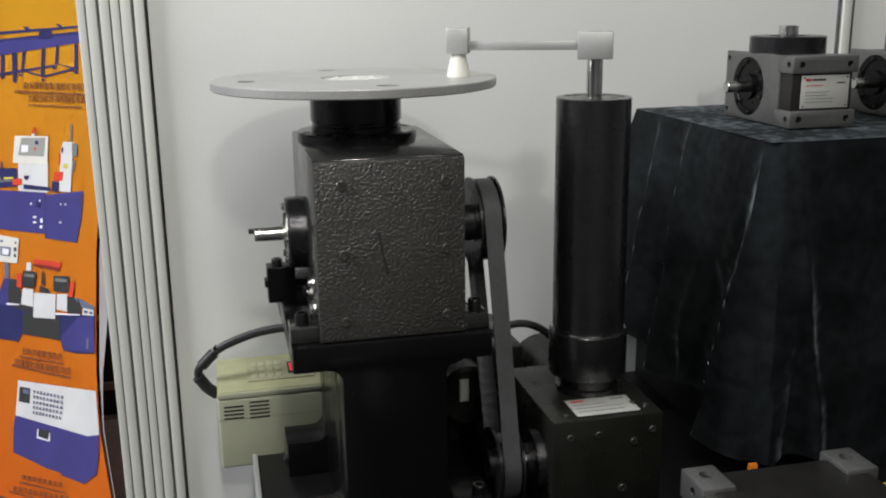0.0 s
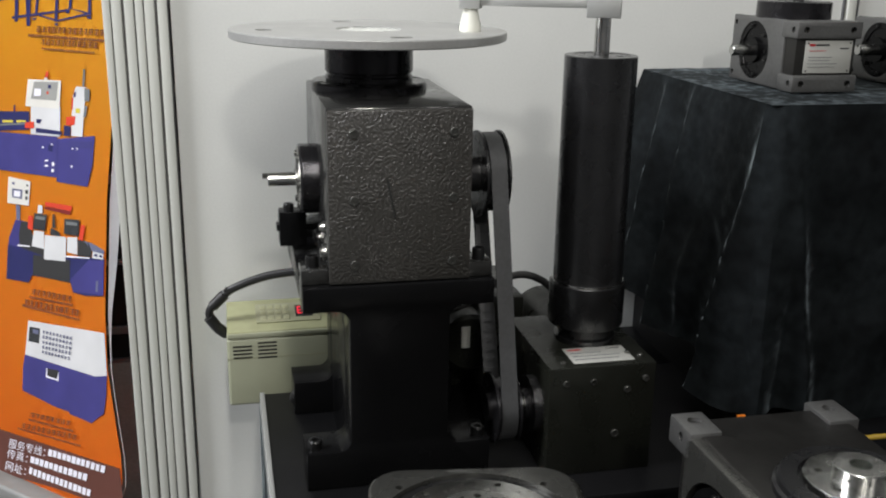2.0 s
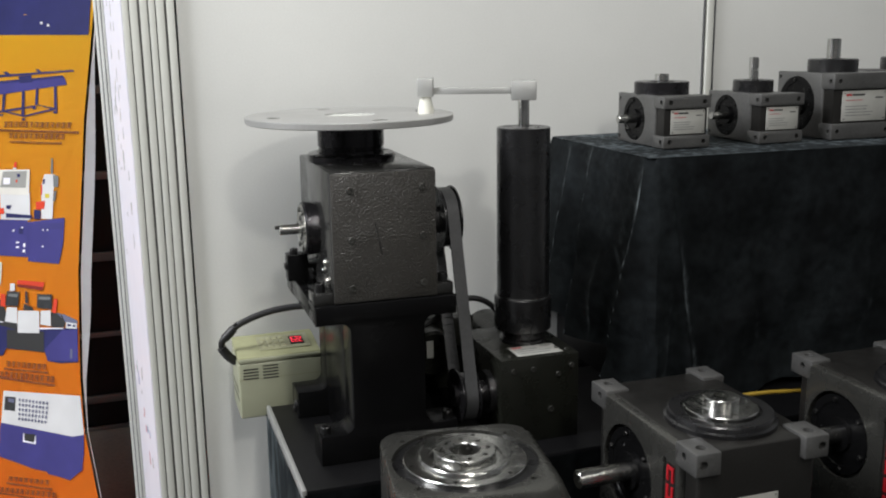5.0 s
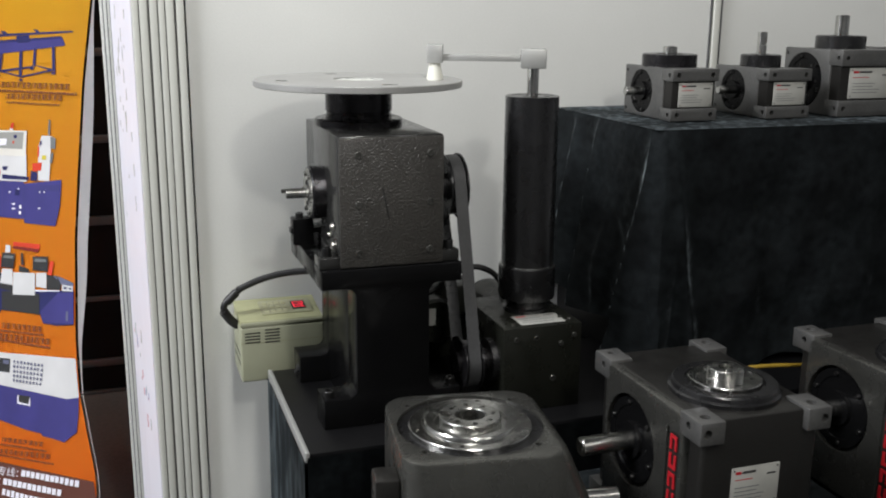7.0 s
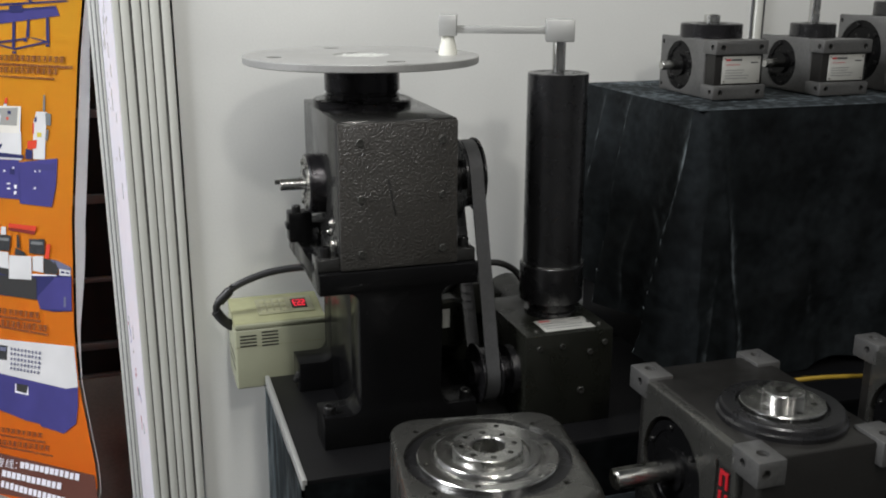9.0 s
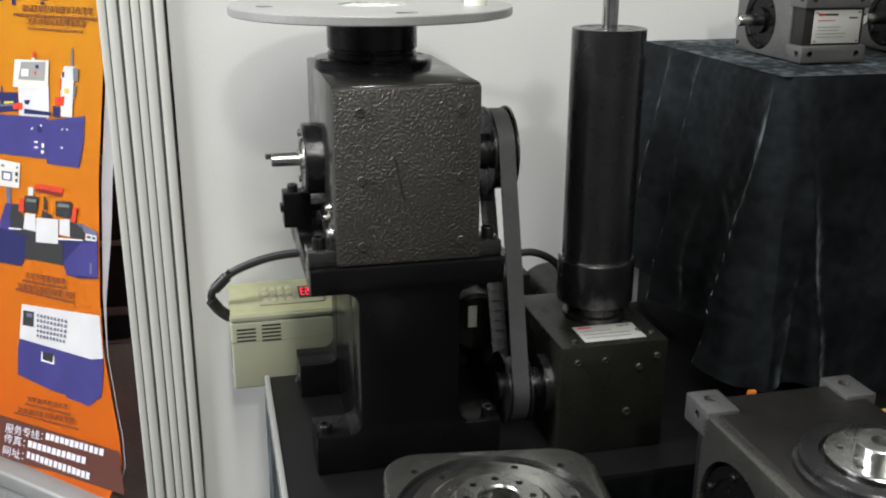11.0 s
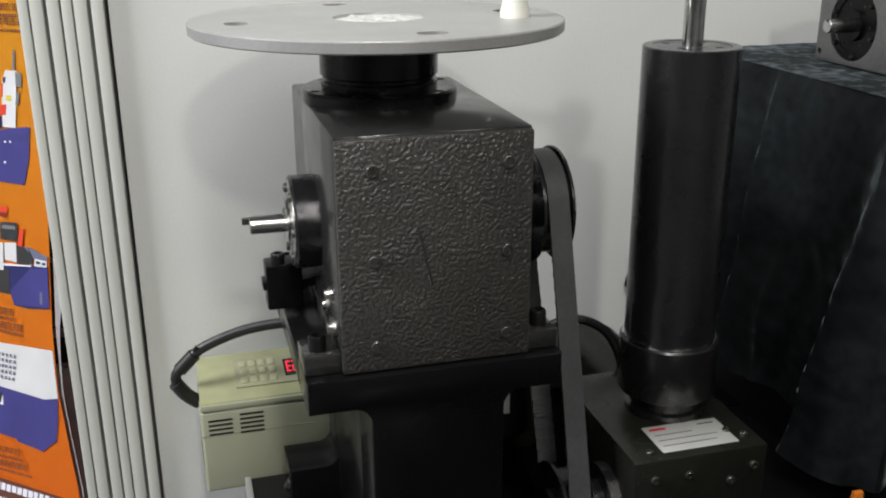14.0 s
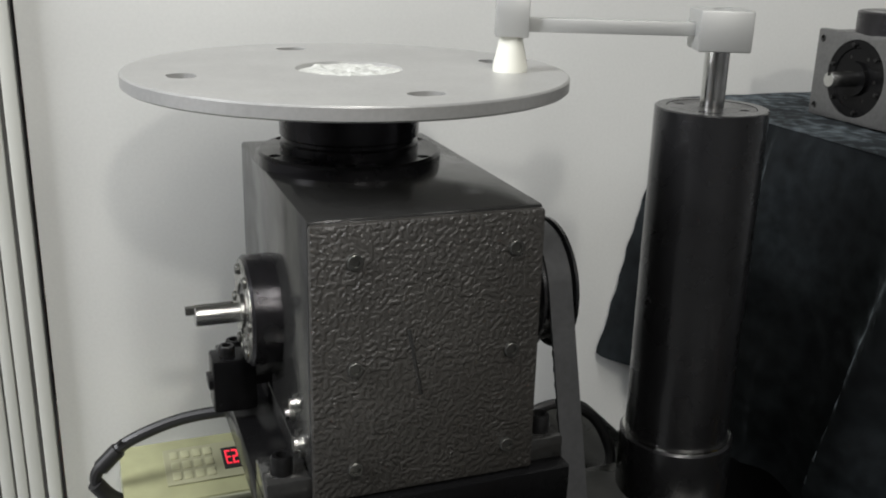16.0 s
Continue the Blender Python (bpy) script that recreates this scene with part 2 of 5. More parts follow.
AX = {"x": Matrix(((0, 0, 1), (0, 1, 0), (-1, 0, 0))).to_4x4(), "y": Matrix(((1, 0, 0), (0, 0, 1), (0, -1, 0))).to_4x4(), "z": Matrix.Identity(4)}


def lathe(profile, centre=(0, 0, 0), axis="z", seg=48):
    """A body turned from (radius, height) pairs, along an axis from a centre; closed where the radius is 0."""
    bm = bmesh.new()
    rings = []
    for r, h in profile:
        if r <= 0:
            rings.append([bm.verts.new((0, 0, h))])
        else:
            rings.append([bm.verts.new((r * math.cos(math.tau * i / seg), r * math.sin(math.tau * i / seg), h)) for i in range(seg)])
    if profile[0][0] > 0 and profile[-1][0] > 0:
        rings.append(rings[0])
    for a, b in zip(rings, rings[1:]):
        for i in range(seg):
            j = (i + 1) % seg
            if len(a) == 1 and len(b) == 1:
                continue
            if len(a) == 1:
                bm.faces.new((a[0], b[i], b[j]))
            elif len(b) == 1:
                bm.faces.new((a[i], a[j], b[0]))
            else:
                bm.faces.new((a[i], a[j], b[j], b[i]))
    bmesh.ops.recalc_face_normals(bm, faces=bm.faces[:])
    bmesh.ops.transform(bm, matrix=Matrix.Translation(centre) @ AX[axis], verts=bm.verts[:])
    return bm


def rod(r, h0, h1, centre=(0, 0, 0), axis="z", seg=32, ch=0.0):
    """A round bar with chamfered ends."""
    ch = ch or min(r * 0.12, (h1 - h0) * 0.2)
    return lathe([(0, h0), (r - ch, h0), (r, h0 + ch), (r, h1 - ch), (r - ch, h1), (0, h1)], centre, axis, seg)


def extrude(outline, lo, hi, axis="z", bevel=0.0):
    """A plate cut from an outline of (u, v) pairs and carried from lo to hi along the axis: z: u=x v=y; y: u=x v=z; x: u=y v=z."""
    bm = bmesh.new()
    put = {"z": lambda u, v, w: (u, v, w), "y": lambda u, v, w: (u, w, v), "x": lambda u, v, w: (w, u, v)}[axis]
    low = [bm.verts.new(put(u, v, lo)) for u, v in outline]
    top = [bm.verts.new(put(u, v, hi)) for u, v in outline]
    n = len(outline)
    caps = [bm.faces.new(low), bm.faces.new(top)]
    for i in range(n):
        bm.faces.new((low[i], low[(i + 1) % n], top[(i + 1) % n], top[i]))
    bmesh.ops.recalc_face_normals(bm, faces=bm.faces[:])
    if bevel:
        rim = [e for f in caps for e in f.edges]
        bmesh.ops.bevel(bm, geom=rim, offset=bevel, segments=2, profile=0.5, affect="EDGES")
    return bm


def joined(*bms):
    out = bmesh.new()
    for bm in bms:
        me = bpy.data.meshes.new("tmp")
        bm.to_mesh(me)
        bm.free()
        out.from_mesh(me)
        bpy.data.meshes.remove(me)
    return out


def cut(bm, *cutters):
    """bm with the cutters taken out of it."""
    obs = []
    for b in (bm, joined(*cutters)):
        me = bpy.data.meshes.new("tmp")
        b.to_mesh(me)
        b.free()
        obs.append(new("tmp", me))
    md = obs[0].modifiers.new("cut", "BOOLEAN")
    md.operation, md.solver, md.object = "DIFFERENCE", "EXACT", obs[1]
    md.use_self = True
    got = bpy.data.meshes.new_from_object(obs[0].evaluated_get(bpy.context.evaluated_depsgraph_get()))
    out = bmesh.new()
    out.from_mesh(got)
    for o in obs:
        me = o.data
        bpy.data.objects.remove(o)
        bpy.data.meshes.remove(me)
    bpy.data.meshes.remove(got)
    return out


def mesh_of(name, bm, material, smooth=True):
    me = bpy.data.meshes.new(name)
    bm.to_mesh(me)
    bm.free()
    me.materials.append(material)
    if smooth:
        me.shade_smooth()
        me.set_sharp_from_angle(angle=radians(32))
    return me


def part(name, bm, material, parent=None, label=""):
    ob = new(name, mesh_of(name, bm, material))
    if parent:
        ob.parent = parent
    return tagged(ob, label)


def thing(name, at, label, category, group=""):
    e = new(name)
    e.empty_display_size = 0.02
    e.matrix_world = pose(*at) if len(at) != 4 else pose(at[0], at[1], at[2], 0, 0, at[3])
    return tagged(e, label, category, group)


def structure(name, bm, material, label=""):
    return tagged(part(name, bm, material, None, label), kind="structure")


def tube(points, r, seg=10):
    """A cable along a smooth line through the points."""
    P = [Vector(p) for p in points]
    P = [P[0] * 2 - P[1]] + P + [P[-1] * 2 - P[-2]]
    line = []
    for i in range(1, len(P) - 2):
        for k in range(8):
            t = k / 8
            a, b, c, d = P[i - 1:i + 3]
            line.append(0.5 * ((2 * b) + (c - a) * t + (2 * a - 5 * b + 4 * c - d) * t * t + (3 * b - a - 3 * c + d) * t ** 3))
    line.append(P[-2])
    bm = bmesh.new()
    rings = []
    for i, p in enumerate(line):
        d = (line[min(i + 1, len(line) - 1)] - line[max(i - 1, 0)]).normalized()
        u = d.orthogonal().normalized() if not i else (u - d * u.dot(d)).normalized()
        w = d.cross(u)
        rings.append([bm.verts.new(p + r * (math.cos(math.tau * k / seg) * u + math.sin(math.tau * k / seg) * w)) for k in range(seg)])
    for a, b in zip(rings, rings[1:]):
        for k in range(seg):
            bm.faces.new((a[k], a[(k + 1) % seg], b[(k + 1) % seg], b[k]))
    bm.faces.new(rings[0])
    bm.faces.new(rings[-1])
    bmesh.ops.recalc_face_normals(bm, faces=bm.faces[:])
    return bm


def socket_bolt(name, at, axis, r, h, parent, material=BOLT, sign=1):
    """A cap screw with a hexagon socket in its head."""
    prof = [(0, 0), (r, 0), (r, h * 0.85), (r * 0.88, h), (r * 0.55, h), (r * 0.52, h * 0.55), (0, h * 0.55)]
    bm = lathe([(a, b * sign) for a, b in prof], at, axis, 20)
    return part(name, bm, material, parent)


def rounded(x0, x1, y0, y1, r, n=6):
    out = []
    for cx, cy, a0 in ((x1 - r, y1 - r, 0), (x0 + r, y1 - r, 90), (x0 + r, y0 + r, 180), (x1 - r, y0 + r, 270)):
        out += [(cx + r * math.cos(radians(a0 + 90 * i / n)), cy + r * math.sin(radians(a0 + 90 * i / n))) for i in range(n + 1)]
    return out


# ---- setting ----
WY, FZ = 1.35, -0.13
structure("floor", box((-4, -4, FZ - 0.1), (4.5, 5.0, FZ)), FLOOR, "dark grey exhibition hall floor")
structure("ceiling", box((-4, -4, 5.2), (4.5, 5.0, 5.3)), CEIL, "grey hall ceiling")
structure("wall_south", box((-4.1, -4.1, FZ), (4.6, -4.0, 5.2)), HALL)
structure("wall_west", box((-4.1, -4.0, FZ), (-4.0, 5.0, 5.2)), HALL)
structure("wall_east", box((4.5, -4.0, FZ), (4.6, 5.0, 5.2)), HALL)
structure("wall_far", box((-4.0, 5.0, FZ), (4.5, 5.1, 5.2)), HALL)
structure("wall_north", box((-0.077, WY, FZ + 0.02), (0.949, WY + 0.02, 2.45)), WALL, "white laminate booth wall panel")
structure("wall_north_2", box((0.975, WY, FZ + 0.02), (1.96, WY + 0.02, 2.45)), WALL, "white laminate booth wall panel")


def rib_post(x0, x1, y0, y1, ribs, name, label):
    """An upright made of parallel white ribs with dark slots between them."""
    t = thing(name, ((x0 + x1) / 2, y0, FZ), label, "exhibition post", "booth posts")
    w, top = x1 - x0, 2.48 - FZ
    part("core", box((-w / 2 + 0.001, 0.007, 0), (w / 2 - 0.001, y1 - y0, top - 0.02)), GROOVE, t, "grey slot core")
    for a, b in ribs:
        part("rib", box((-w / 2 + w * a, 0, 0), (-w / 2 + w * b, y1 - y0 + 0.002, top), 0.0012), POST, t)
    return t


RIBS = ((0.0, 0.235), (0.275, 0.575), (0.665, 0.95))
rib_post(-0.1225, -0.0790, 1.338, 1.38, RIBS, "booth_post", "white ribbed upright at the wall's end")
rib_post(-0.1645, -0.1225, 1.338, 1.38, RIBS, "booth_post", "white ribbed upright beside a printed panel")
rib_post(-0.2185, -0.1965, 1.90, 1.93, ((0, 0.28), (0.36, 0.66), (0.74, 1.0)), "booth_post", "narrow white upright behind a printed panel")
wp = thing("wall_post", (0.962, WY - 0.004, FZ), "slim aluminium upright joining two wall panels", "exhibition post", "booth posts")
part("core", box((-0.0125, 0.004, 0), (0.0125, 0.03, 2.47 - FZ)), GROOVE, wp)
part("rib", box((-0.0075, -0.004, 0), (0.0075, 0.02, 2.48 - FZ), 0.0015), POST, wp)
part("rib", box((-0.0135, 0.0, 0), (-0.0105, 0.02, 2.48 - FZ)), RAIL, wp)
part("rib", box((0.0105, 0.0, 0), (0.0135, 0.02, 2.48 - FZ)), RAIL, wp)

# a printed panel standing oblique behind the posts
pn = thing("poster_board", (-0.166, 1.382, FZ), "white printed display panel with faded sketches and coloured marks", "display panel")
PE = Vector((-0.0305, 0.515))
part("sheet", extrude([(0, 0), (0.010, 0.001), (PE.x + 0.010, PE.y), (PE.x, PE.y)], 0.02, 2.42 - FZ), POSTER, pn, "white printed sheet")
rng = random.Random(12)
for k in range(46):
    s, z = rng.uniform(0.25, 0.9), rng.choice((rng.uniform(0.95, 1.75), rng.uniform(1.1, 1.4), rng.uniform(0.55, 0.75)))
    hgt, wid = rng.uniform(0.006, 0.03), rng.uniform(0.004, 0.02)
    mk = MARKS[k % len(MARKS)] if z < 0.76 else FAINT
    a, c = PE * s, PE * (s + wid)
    q = Vector((-PE.y, PE.x)).normalized() * 0.0008
    part("mark", extrude([(a.x, a.y), (a.x + q.x, a.y + q.y), (c.x + q.x, c.y + q.y), (c.x, c.y)], z - FZ, z - FZ + hgt), mk, pn)

# ---- dark recess behind, with rails ----
rk = thing("dark_shelving", (-0.4, 3.60, FZ), "black shelving with grey steel rails in the shade", "shelving")
part("back_panel", box((-1.4, 0.03, 0.0), (1.2, 0.06, 2.6)), DARK, rk)
for z, h in ((0.0, 0.015), (0.118, 0.03), (0.395, 0.018), (0.705, 0.035), (1.03, 0.03), (1.36, 0.03), (1.69, 0.03)):
    part("rail", box((-1.4, -0.02, z), (1.2, 0.0, z + h), 0.003), RAIL, rk)
for x in (-1.4, 0.4, 1.17):
    part("upright", box((x, -0.01, 0), (x + 0.03, 0.03, 2.6), 0.002), DARK, rk)

# ---- tables ----
TZ = 0.813
tb = thing("display_table", (0.02, 0.855, 0), "black-topped display table with a bare metal edge and velvet skirt", "table")
part("tabletop", box((0, 0, TZ - 0.025), (1.75, 0.338, TZ), 0.002), TABLE, tb)
part("rear_board", box((0.14, 0.340, TZ - 0.025), (1.75, 0.490, TZ), 0.002), TABLE, tb)
part("edge_strip", box((-0.003, -0.002, TZ - 0.012), (0.0036, 0.338, TZ + 0.0025), 0.001), ALUDULL, tb, "bare aluminium edge strip")


def skirt(path, z0, z1, amp, n, seed, flare=0.0):
    """A hanging cloth along a line of (x, y) pairs, with soft folds that deepen downwards."""
    rng = random.Random(seed)
    ph = [rng.uniform(0, 6.28) for _ in range(4)]
    P = [Vector(p) for p in path]
    L = [0.0]
    for a, b in zip(P, P[1:]):
        L.append(L[-1] + (b - a).length)
    bm = bmesh.new()
    rows = []
    for j in range(19):
        v = j / 18
        row = []
        for i in range(n + 1):
            s = L[-1] * i / n
            k = max(q for q in range(len(P) - 1) if L[q] <= s + 1e-9)
            d = (P[k + 1] - P[k]).normalized()
            p = P[k] + d * (s - L[k])
            o = Vector((d.y, -d.x))
            f = amp * v ** 0.7 * (0.5 * math.sin(s * 55 + ph[0]) + 0.35 * math.sin(s * 23 + ph[1] + v) + 0.3 * math.sin(s * 90 + ph[2])) + flare * v
            p = p + o * (f + 0.004)
            row.append(bm.verts.new((p.x, p.y, z0 + (z1 - z0) * v)))
        rows.append(row)
    for a, b in zip(rows, rows[1:]):
        for i in range(n):
            bm.faces.new((a[i], a[i + 1], b[i + 1], b[i]))
    bmesh.ops.solidify(bm, geom=bm.faces[:], thickness=0.0025)
    bmesh.ops.recalc_face_normals(bm, faces=bm.faces[:])
    return bm


# The side takes the lit velvet colour, the front the dark one.
part("side_skirt", skirt([(0.0, 0.336), (0.0, 0.0)], TZ - 0.012, FZ + 0.02, 0.006, 60, 3), LITVELVET, tb, "velvet skirt, blue-grey lightened for its lit side")
part("front_skirt", skirt([(0.0, 0.0), (1.75, 0.0)], TZ - 0.004, FZ + 0.02, 0.004, 120, 4), VELVET, tb, "dark velvet skirt")
for x in (0.04, 1.70):
    for y in (0.04, 0.30):
        part("leg", box((x - 0.015, y - 0.015, FZ), (x + 0.015, y + 0.015, TZ - 0.025), 0.002), DARK, tb)
LZ = 0.74
lt = thing("low_display_table", (0.03, 0.28, 0), "low display table under a dark teal velvet cloth", "table")
part("tabletop", box((0, 0, LZ - 0.03), (1.7, 0.55, LZ), 0.008, 3), VELVET, lt, "cloth-covered top")
part("front_skirt", skirt([(0.0, 0.0), (1.7, 0.0)], LZ - 0.01, FZ + 0.02, 0.012, 120, 5), VELVET, lt)
part("side_skirt", skirt([(0.0, 0.55), (0.0, 0.0)], LZ - 0.01, FZ + 0.02, 0.008, 60, 6), VELVET, lt)
for x in (0.05, 1.65):
    for y in (0.05, 0.5):
        part("leg", box((x - 0.015, y - 0.015, FZ), (x + 0.015, y + 0.015, LZ - 0.03), 0.002), DARK, lt)

# ---- raised box under velvet ----
DX, DYF, DZ = 0.618, 0.972, 1.235


def drape():
    """A heavy velvet cloth over a raised box: flat on top, falling in deep one-sided folds that sweep back from the corner."""
    side = [(DX, 1.345), (DX, 1.15), (DX, DYF + 0.015), (DX + 0.015, DYF), (1.2, DYF), (1.72, DYF)]
    P = [Vector(p) for p in side]
    L = [0.0]
    for a, b in zip(P, P[1:]):
        L.append(L[-1] + (b - a).length)
    n, m = 340, 44
    corner = (L[2] + L[3]) / 2
    bm = bmesh.new()
    rows = []

    def fold(s, c, back, fore):
        d = s - c
        return math.exp(-abs(d / (back if d < 0 else fore)) ** 1.5)

    for j in range(m + 1):
        v = j / m
        row = []
        for i in range(n + 1):
            q = i / n
            s = 0.62 * L[-1] * q / 0.8 if q < 0.8 else L[-1] * (0.62 + 0.38 * (q - 0.8) / 0.2)
            k = max(r for r in range(len(P) - 1) if L[r] <= s + 1e-9)
            d = (P[k + 1] - P[k]).normalized()
            p = P[k] + d * (s - L[k])
            o = Vector((d.y, -d.x))
            if abs(s - corner) < 0.03:
                o = Vector((-1, -1)).normalized().lerp(o, abs(s - corner) / 0.03).normalized()
            f = 0.080 * v ** 0.9 * math.exp(-(s / 0.075) ** 2)
            f += 0.026 * v ** 0.6 * fold(s, 0.095 - 0.02 * v, 0.010, 0.034)
            f += 0.048 * v ** 0.6 * fold(s, 0.182 - 0.024 * v, 0.011, 0.055)
            f += 0.014 * max(0, v - 0.35) * fold(s, 0.245 - 0.03 * v, 0.010, 0.020)
            f += 0.056 * v ** 0.62 * fold(s, corner - 0.050 * v, 0.012, 0.055)
            f += 0.022 * v ** 0.8 * fold(s, corner + 0.004 + 0.014 * v, 0.009, 0.020)
            f += 0.026 * v ** 0.8 * fold(s, corner + 0.022 + 0.055 * v, 0.016, 0.016)
            f += 0.012 * v * v * fold(s, corner + 0.17 + 0.05 * v, 0.03, 0.02)
            f += 0.006 * v * math.sin(s * 26 + 0.8) + 0.002 * v * math.sin(s * 77 + 5 * v)
            f += 0.009 * min(1, s / 0.15) * (noise.noise(Vector((s * 9, v * 5, 1.7)))) * min(1, 3 * v) * (0.4 + v)
            f += 0.0025 * noise.noise(Vector((s * 38, v * 17, 6.2))) * min(1, 3 * v)
            p = p + o * f
            hem = TZ + 0.008 + 0.105 * max(0, 1 - s / 0.50) + 0.008 * math.sin(s * 31)
            top = DZ - 0.004 * math.sin(s * 40) * min(1, 6 * v)
            row.append(bm.verts.new((p.x, p.y, top + (hem - top) * v)))
        rows.append(row)
    for a, b in zip(rows, rows[1:]):
        for i in range(n):
            bm.faces.new((a[i], a[i + 1], b[i + 1], b[i]))
    # top sheet with faint creases
    gx, gy = 60, 24
    grid = [[bm.verts.new((DX - 0.001 + (1.72 - DX) * i / gx, DYF + (1.345 - DYF) * j / gy,
                           DZ + 0.0004 + 0.0045 * abs(noise.noise(Vector((i * 0.35, j * 0.5, 4.1)))) * min(1, 0.5 * i, 0.5 * j) * (0.2 if 4 < j < 20 and i > 5 else 1))) for i in range(gx + 1)] for j in range(gy + 1)]
    for a, b in zip(grid, grid[1:]):
        for i in range(gx):
            bm.faces.new((a[i], a[i + 1], b[i + 1], b[i]))
    bmesh.ops.recalc_face_normals(bm, faces=bm.faces[:])
    return bm


rb = thing("raised_plinth", (0, 0, 0), "raised plinth hidden under a creased dark teal velvet cloth", "plinth")
part("box", box((DX + 0.012, DYF + 0.03, TZ), (1.70, 1.34, DZ - 0.006)), TABLE, rb)
part("velvet_cloth", drape(), VELVET, rb, "dark teal velvet in deep folds")

# ---- lift-and-turn indexer on its stand ----
SX, SY = 0.166, 1.05
st = thing("machine_stand", (SX, SY, TZ), "black cast stand with a waisted web and bolted foot", "machine stand")
w, t0, f1, hw, r = 0.106, 0.214, 0.046, 0.056, 0.014


def arc(cx, cy, a0, a1, rr, n=6):
    return [(cx + rr * math.cos(radians(a0 + (a1 - a0) * i / n)), cy + rr * math.sin(radians(a0 + (a1 - a0) * i / n))) for i in range(n + 1)]


HT = 1.055 - TZ
web = [(-w, 0), (w, 0), (w, f1)] + arc(hw + r, f1 + r, 270, 180, r) + arc(hw + r, t0 - r, 180, 90, r) + [(w, t0), (w, HT), (-w, HT), (-w, t0)] \
    + arc(-hw - r, t0 - r, 90, 0, r) + arc(-hw - r, f1 + r, 0, -90, r) + [(-w, f1)]
part("casting", extrude(web, -0.125, -0.070, "y", 0.0025), BLACKMAT, st)
part("web", box((-hw, -0.071, 0), (hw, 0.071, HT - 0.002), 0.001), BLACKMAT, st)
part("top_plate", box((-w, -0.0705, t0), (w, 0.0705, HT), 0.0015), BLACKMAT, st)
part("rear_casting", extrude(web, 0.070, 0.125, "y", 0.0025), BLACKMAT, st)
for x in (-0.095, 0.095):
    for y in (-0.108,):
        socket_bolt("bolt", (x, y, f1), "z", 0.008, 0.010, st)

ix = thing("rotary_indexer", (SX, SY, 1.055), "hammered grey lift-and-turn indexing gearbox with a round plate", "indexing gearbox")
bx0, bx1, by0, by1, bt = -0.077, 0.079, -0.113, 0.122, 0.191
part("body", box((bx0, by0, 0.017), (bx1, by1, bt), 0.0025), BOXTOP, ix, "glossy dark enamelled housing")
part("base_flange", box((bx0, by0 + 0.0015, 0), (bx1, 0.122, 0.0165), 0.001), BOXTOP, ix)
for x0, x1 in ((-0.106, bx0 + 0.002), (bx1 - 0.002, 0.106)):
    for y0, y1 in ((by0 + 0.0015, -0.074), (0.078, 0.122)):
        part("foot_tab", box((x0, y0, 0), (x1, y1, 0.017), 0.002), BOXTOP, ix)
part("cover_plate", box((bx0 + 0.0005, by0 - 0.0055, 0.0012), (bx1 - 0.0005, by0 + 0.001, bt - 0.002), 0.0022), HAMMER, ix, "hammered grey enamel cover")
gouge = box((-0.0013, by0 - 0.0062, -0.024), (0.0013, by0 - 0.005, 0.024), 0.0005)
bmesh.ops.transform(gouge, matrix=Matrix.Translation((-0.009, 0, 0.093)) @ Matrix.Rotation(radians(-11), 4, "Y"), verts=gouge.verts[:])
part("scratch", gouge, BOXTOP, ix, "long scratch in the enamel")
for x in (-0.049, 0.058):
    for z in (0.023, 0.094, 0.165):
        socket_bolt("cover_bolt", (x, by0 - 0.005, z), "y", 0.0052, 0.0035, ix, DULLBOLT, -1)
for x in (-0.093, 0.093):
    for y in (-0.098, 0.098):
        socket_bolt("base_bolt", (x, y, 0.017), "z", 0.0072, 0.013, ix)
# input flange and shaft on the narrow side
fl = part("input_flange", cut(lathe([(0, -0.021), (0.0385, -0.021), (0.0405, -0.019), (0.0405, 0.001), (0, 0.001)], (bx0, 0.004, 0.092), "x", 56),
              *[rod(0.0042, -0.03, -0.015, (bx0, 0.004 + 0.031 * math.cos(radians(a)), 0.092 + 0.031 * math.sin(radians(a))), "x", 14) for a in range(30, 390, 60)]), BLUED, ix, "blackened steel input flange")
part("flange_face", lathe([(0.0375, -0.0216), (0.0375, -0.0208), (0.0205, -0.0208), (0.0205, -0.0222), (0.0225, -0.0222), (0.0225, -0.0214)], (bx0, 0.004, 0.092), "x", 56), TURNED, fl, "ground steel face")
for a in range(0, 360, 60):
    part("flange_bolt", lathe([(0, -0.0240), (0.0030, -0.0240), (0.0042, -0.0228), (0.0042, -0.0205)], (bx0, 0.004 + 0.031 * math.cos(radians(a)), 0.092 + 0.031 * math.sin(radians(a))), "x", 14), DULLBOLT, fl)
sh = part("input_shaft", cut(rod(0.0078, -0.056, -0.01, (bx0, 0.004, 0.092), "x", 28), box((bx0 - 0.06, 0.0015, 0.0965), (bx0 - 0.028, 0.0065, 0.104))), STEEL, ix, "bare steel shaft with a keyway")
part("shaft_key", box((bx0 - 0.062, 0.0015, 0.0935), (bx0 - 0.030, 0.0065, 0.0990), 0.0004), DULLBOLT, ix, "dark key at the shaft end")
part("shaft_collar", lathe([(0.0078, -0.024), (0.0125, -0.024), (0.0125, -0.019), (0.0078, -0.019)], (bx0, 0.004, 0.092), "x", 32), TURNED, ix)
sb = part("sensor_bracket", joined(box((bx0 - 0.044, 0.012, 0.008), (bx0 - 0.012, 0.038, 0.050), 0.002), box((bx0 - 0.047, 0.016, 0.026), (bx0 + 0.001, 0.034, 0.034), 0.001)), BLACKMAT, ix, "black sensor block")
